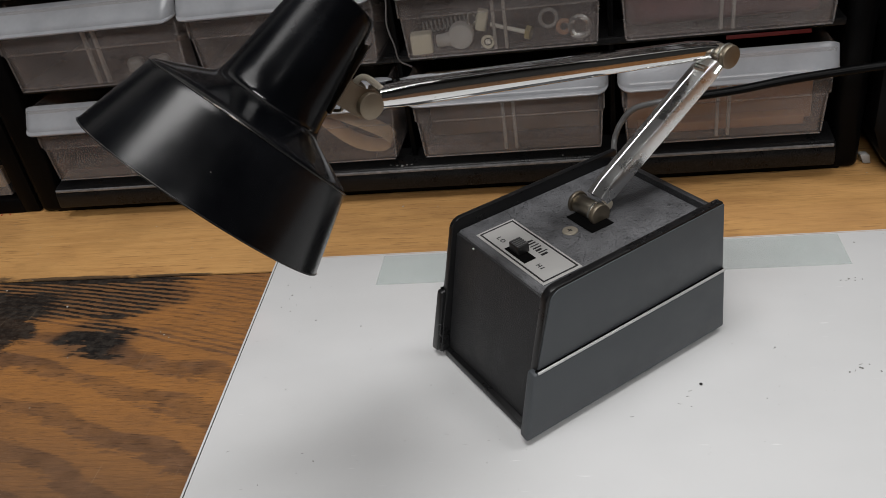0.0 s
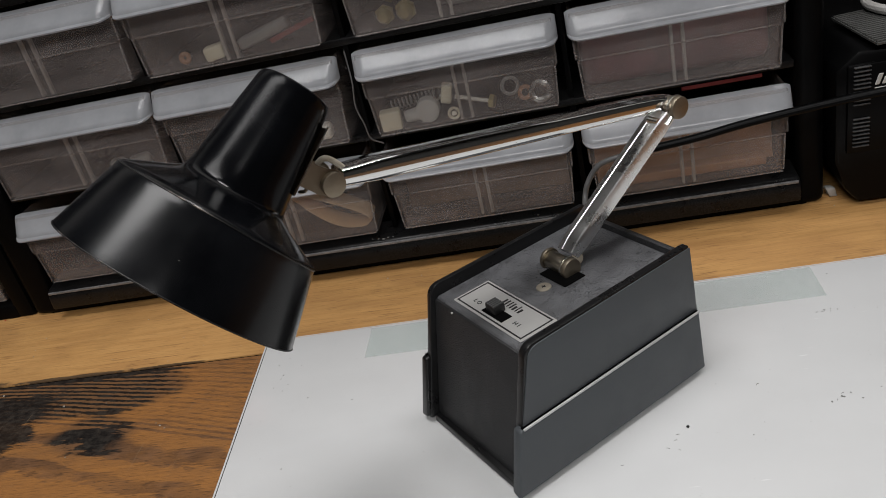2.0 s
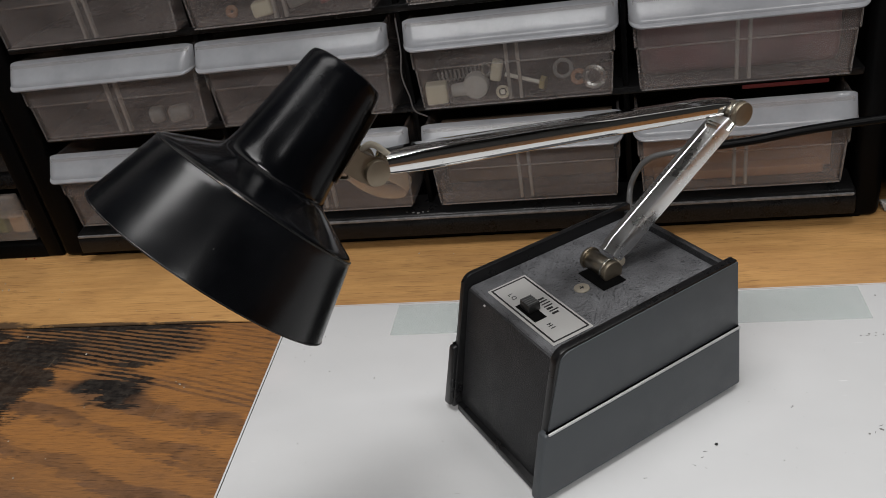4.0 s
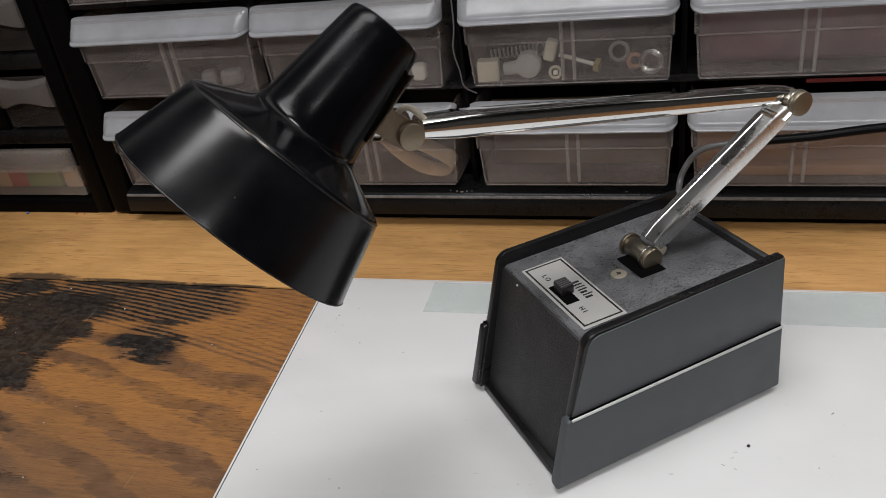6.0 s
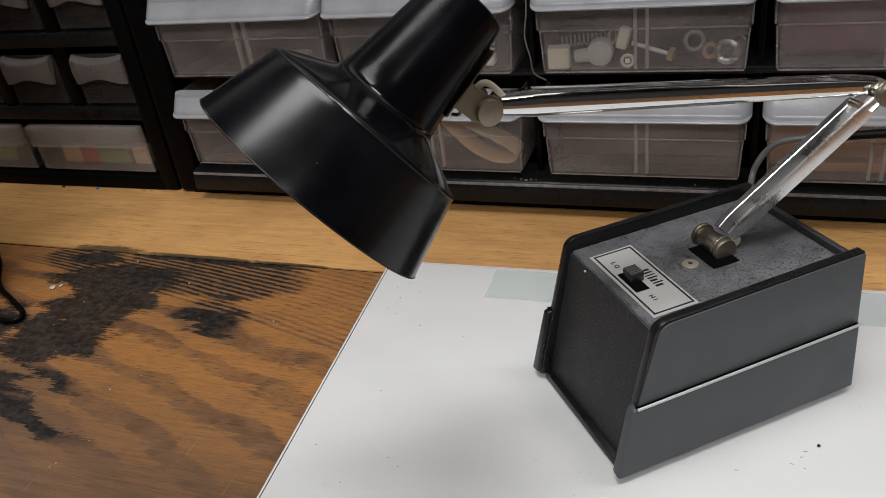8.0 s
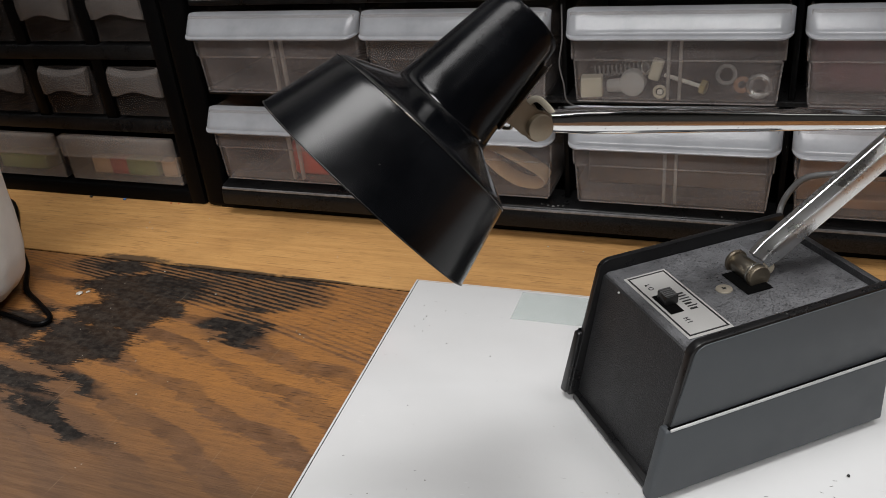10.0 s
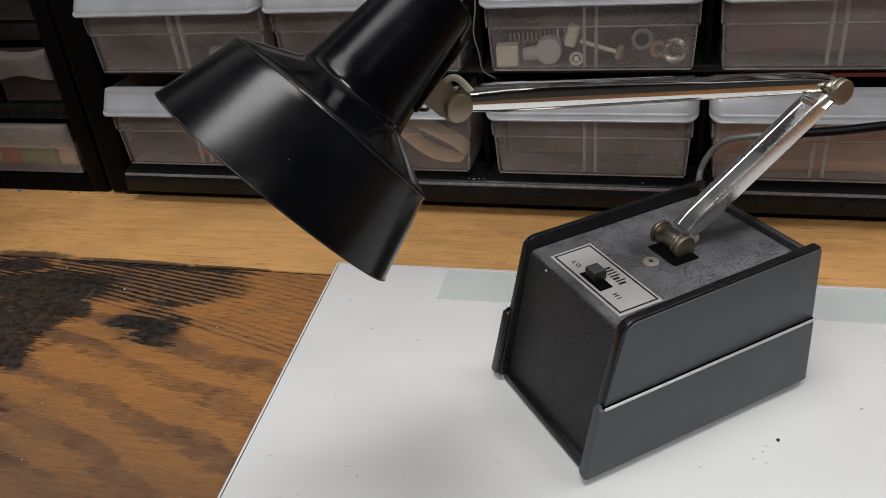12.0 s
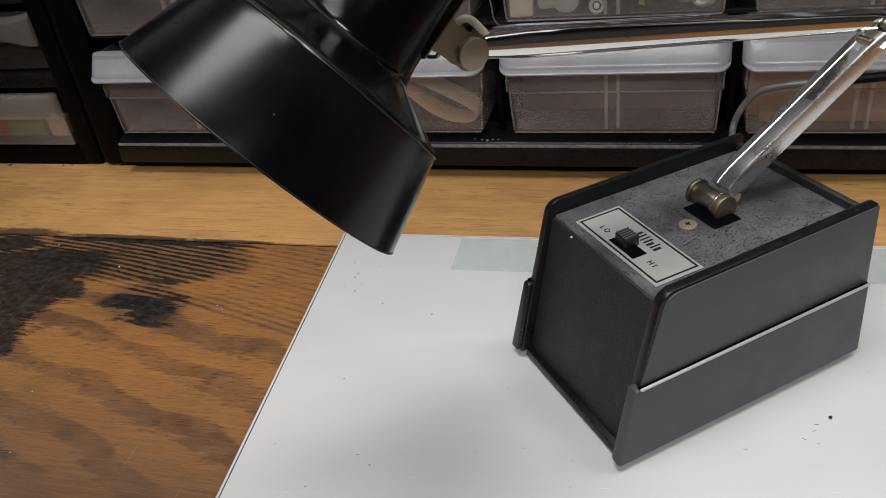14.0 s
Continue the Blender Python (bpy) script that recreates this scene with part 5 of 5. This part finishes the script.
part("core", cyl((0, 0, 0.0), (0, 0, 0.268), 0.019, None, 28), M_BROWN, paper)
lead = [(-0.53, 0.50, 0.003), (-0.4706, 0.4944, 0.003), (-0.4457, 0.4813, 0.003), (-0.4159, 0.4532, 0.003), (-0.394, 0.432, 0.003), (-0.3589, 0.404, 0.003), (-0.3342, 0.3783, 0.003), (-0.3117, 0.3653, 0.003), (-0.2935, 0.3550, 0.0022),
        (-0.2915, 0.3480, 0.0022), (-0.299, 0.3456, 0.0022), (-0.3139, 0.3487, 0.0022), (-0.333, 0.352, 0.0020)]
tagged(part("cable", tube(lead, 0.0017, 10, 10), M_CORD), "thin black cable lying loose on the bench", "cable")

# ---------------------------------------------------------------- crumbs, chips and marks
def crumb(x, y, z, size, mat, label, name="crumb", flat=0.6):
    bm = bmesh.new()
    bmesh.ops.create_icosphere(bm, subdivisions=1, radius=size / 2)
    for v in bm.verts:
        v.co = Vector((v.co.x * random.uniform(0.7, 1.3), v.co.y * random.uniform(0.6, 1.2), v.co.z * flat * random.uniform(0.6, 1.2)))
    low = min(v.co.z for v in bm.verts)
    ob = part(name, bm, mat, sharp=10)
    ob.matrix_basis = pose(x, y, z - low, 0, 0, random.uniform(0, 360))
    return tagged(ob, label, "crumb", "crumbs on the bench")


BT = 0.0032
INK = [(0.1407, 0.3225, 0.0016, 10), (0.1393, 0.3191, 0.0013, 25), (0.1356, 0.3147, 0.0014, -20), (0.1402, 0.3131, 0.0010, -30), (0.1153, 0.3072, 0.0016, 5), (0.2137, 0.3380, 0.0016, 20), (0.2105, 0.3340, 0.0012, 60), (0.2235, 0.3990, 0.0018, 15), (-0.0610, 0.2870, 0.0012, 40), (-0.0260, 0.2860, 0.0010, 10)]
for x, y, long, turn in INK:
    dash = part("ink_dash", box((-long / 2, -0.00012, 0), (long / 2, 0.00012, 0.00008)), M_GREY)
    dash.matrix_basis = pose(x, y, BT, 0, 0, turn)
    tagged(dash, "short grey ink dash on the white board", "mark", "ink dashes on the board")
for x, y, size in ((0.2349, 0.4316, 0.0011), (0.2269, 0.4160, 0.0009), (0.2242, 0.4002, 0.0009), (0.2276, 0.4008, 0.0008), (0.2305, 0.3993, 0.0010), (0.2130, 0.3358, 0.0012),
                   (0.2171, 0.3377, 0.0008), (0.2207, 0.3334, 0.0011), (0.2303, 0.3394, 0.0007), (0.2430, 0.3579, 0.0007), (0.1808, 0.3501, 0.0010), (0.1717, 0.3176, 0.0007)):
    crumb(x, y, BT, size, M_GREY, "tiny grey dirt speck on the white board", flat=0.25)
crumb(0.1458, 0.3264, BT, 0.0016, M_INK, "tiny black crumb on the white board")
for x, y in ((-0.0696, 0.411), (-0.0644, 0.4013), (-0.0593, 0.3924), (-0.0613, 0.387), (-0.0650, 0.398), (-0.0444, 0.3785), (-0.0185, 0.3728), (-0.0198, 0.2817), (-0.0408, 0.2684), (-0.0456, 0.3261),
             (0.2137, 0.3354), (0.2269, 0.3984), (0.2245, 0.3999), (0.1802, 0.3494), (0.2205, 0.3990), (0.208, 0.333), (-0.0675, 0.3905), (-0.0555, 0.4085)):
    crumb(x, y, BT, random.uniform(0.0006, 0.0013), M_GREY, "tiny grey dirt speck on the white board", flat=0.25)
for x, y, s in ((-0.2965, 0.384, 0.0105), (-0.2925, 0.387, 0.006), (-0.2572, 0.4199, 0.003), (-0.3128, 0.4737, 0.003), (-0.3167, 0.4824, 0.003), (-0.308, 0.474, 0.003), (-0.1307, 0.3733, 0.003), (-0.134, 0.376, 0.002),
                (-0.127, 0.371, 0.002), (-0.205, 0.4015, 0.0035), (-0.018, 0.497, 0.003), (0.005, 0.495, 0.002), (-0.21, 0.33, 0.002), (-0.19, 0.305, 0.0025), (-0.18, 0.318, 0.002), (0.262, 0.508, 0.002)):
    z = 0.0002 if y > 0.4303 else 0.0
    crumb(x, y, z, s * 0.45, M_CHIP, "small pale clear chip lying on the bench", "chip", 0.4)
for dx, dy, z, size in ((0.0, 0.0, 0.0231, 0.0026), (0.003, 0.001, 0.0232, 0.0018), (-0.0035, 0.001, 0.0232, 0.0016), (0.006, 0.0015, 0.0232, 0.0014), (-0.008, 0.002, 0.0233, 0.0012), (0.1015, 0.001, 0.0231, 0.0016)):
    crumb(-0.0166 + dx, 0.5085 + dy, z, size, M_GREY, "grey dust fluff on the cabinet's ledge", "dust_fluff", 0.5)
crumb(-0.3655, 0.5142, 0.0002, 0.0032, M_BLUE, "small blue plastic crumb on the bench")
crumb(-0.3985, 0.5138, 0.0002, 0.0032, M_INK, "small black crumb on the bench")
crumb(-0.321, 0.5145, 0.0002, 0.0018, M_RED, "small red thread crumb on the bench")
crumb(-0.314, 0.5145, 0.0002, 0.0015, M_RED, "small red thread crumb on the bench")
crumb(0.276, 0.514, 0.0002, 0.0015, M_RED, "small red crumb on the bench")
random.seed(4)
for k in range(40):
    x, y = random.uniform(-0.36, -0.095), random.uniform(0.24, 0.5)
    if math.hypot(x + 0.38, y - 0.348) > 0.066:
        crumb(x, y, 0.0002 if y > 0.4303 else 0.0, random.uniform(0.0004, 0.0009), M_CHIP, "tiny pale crumb lying on the bench", "chip", 0.4)
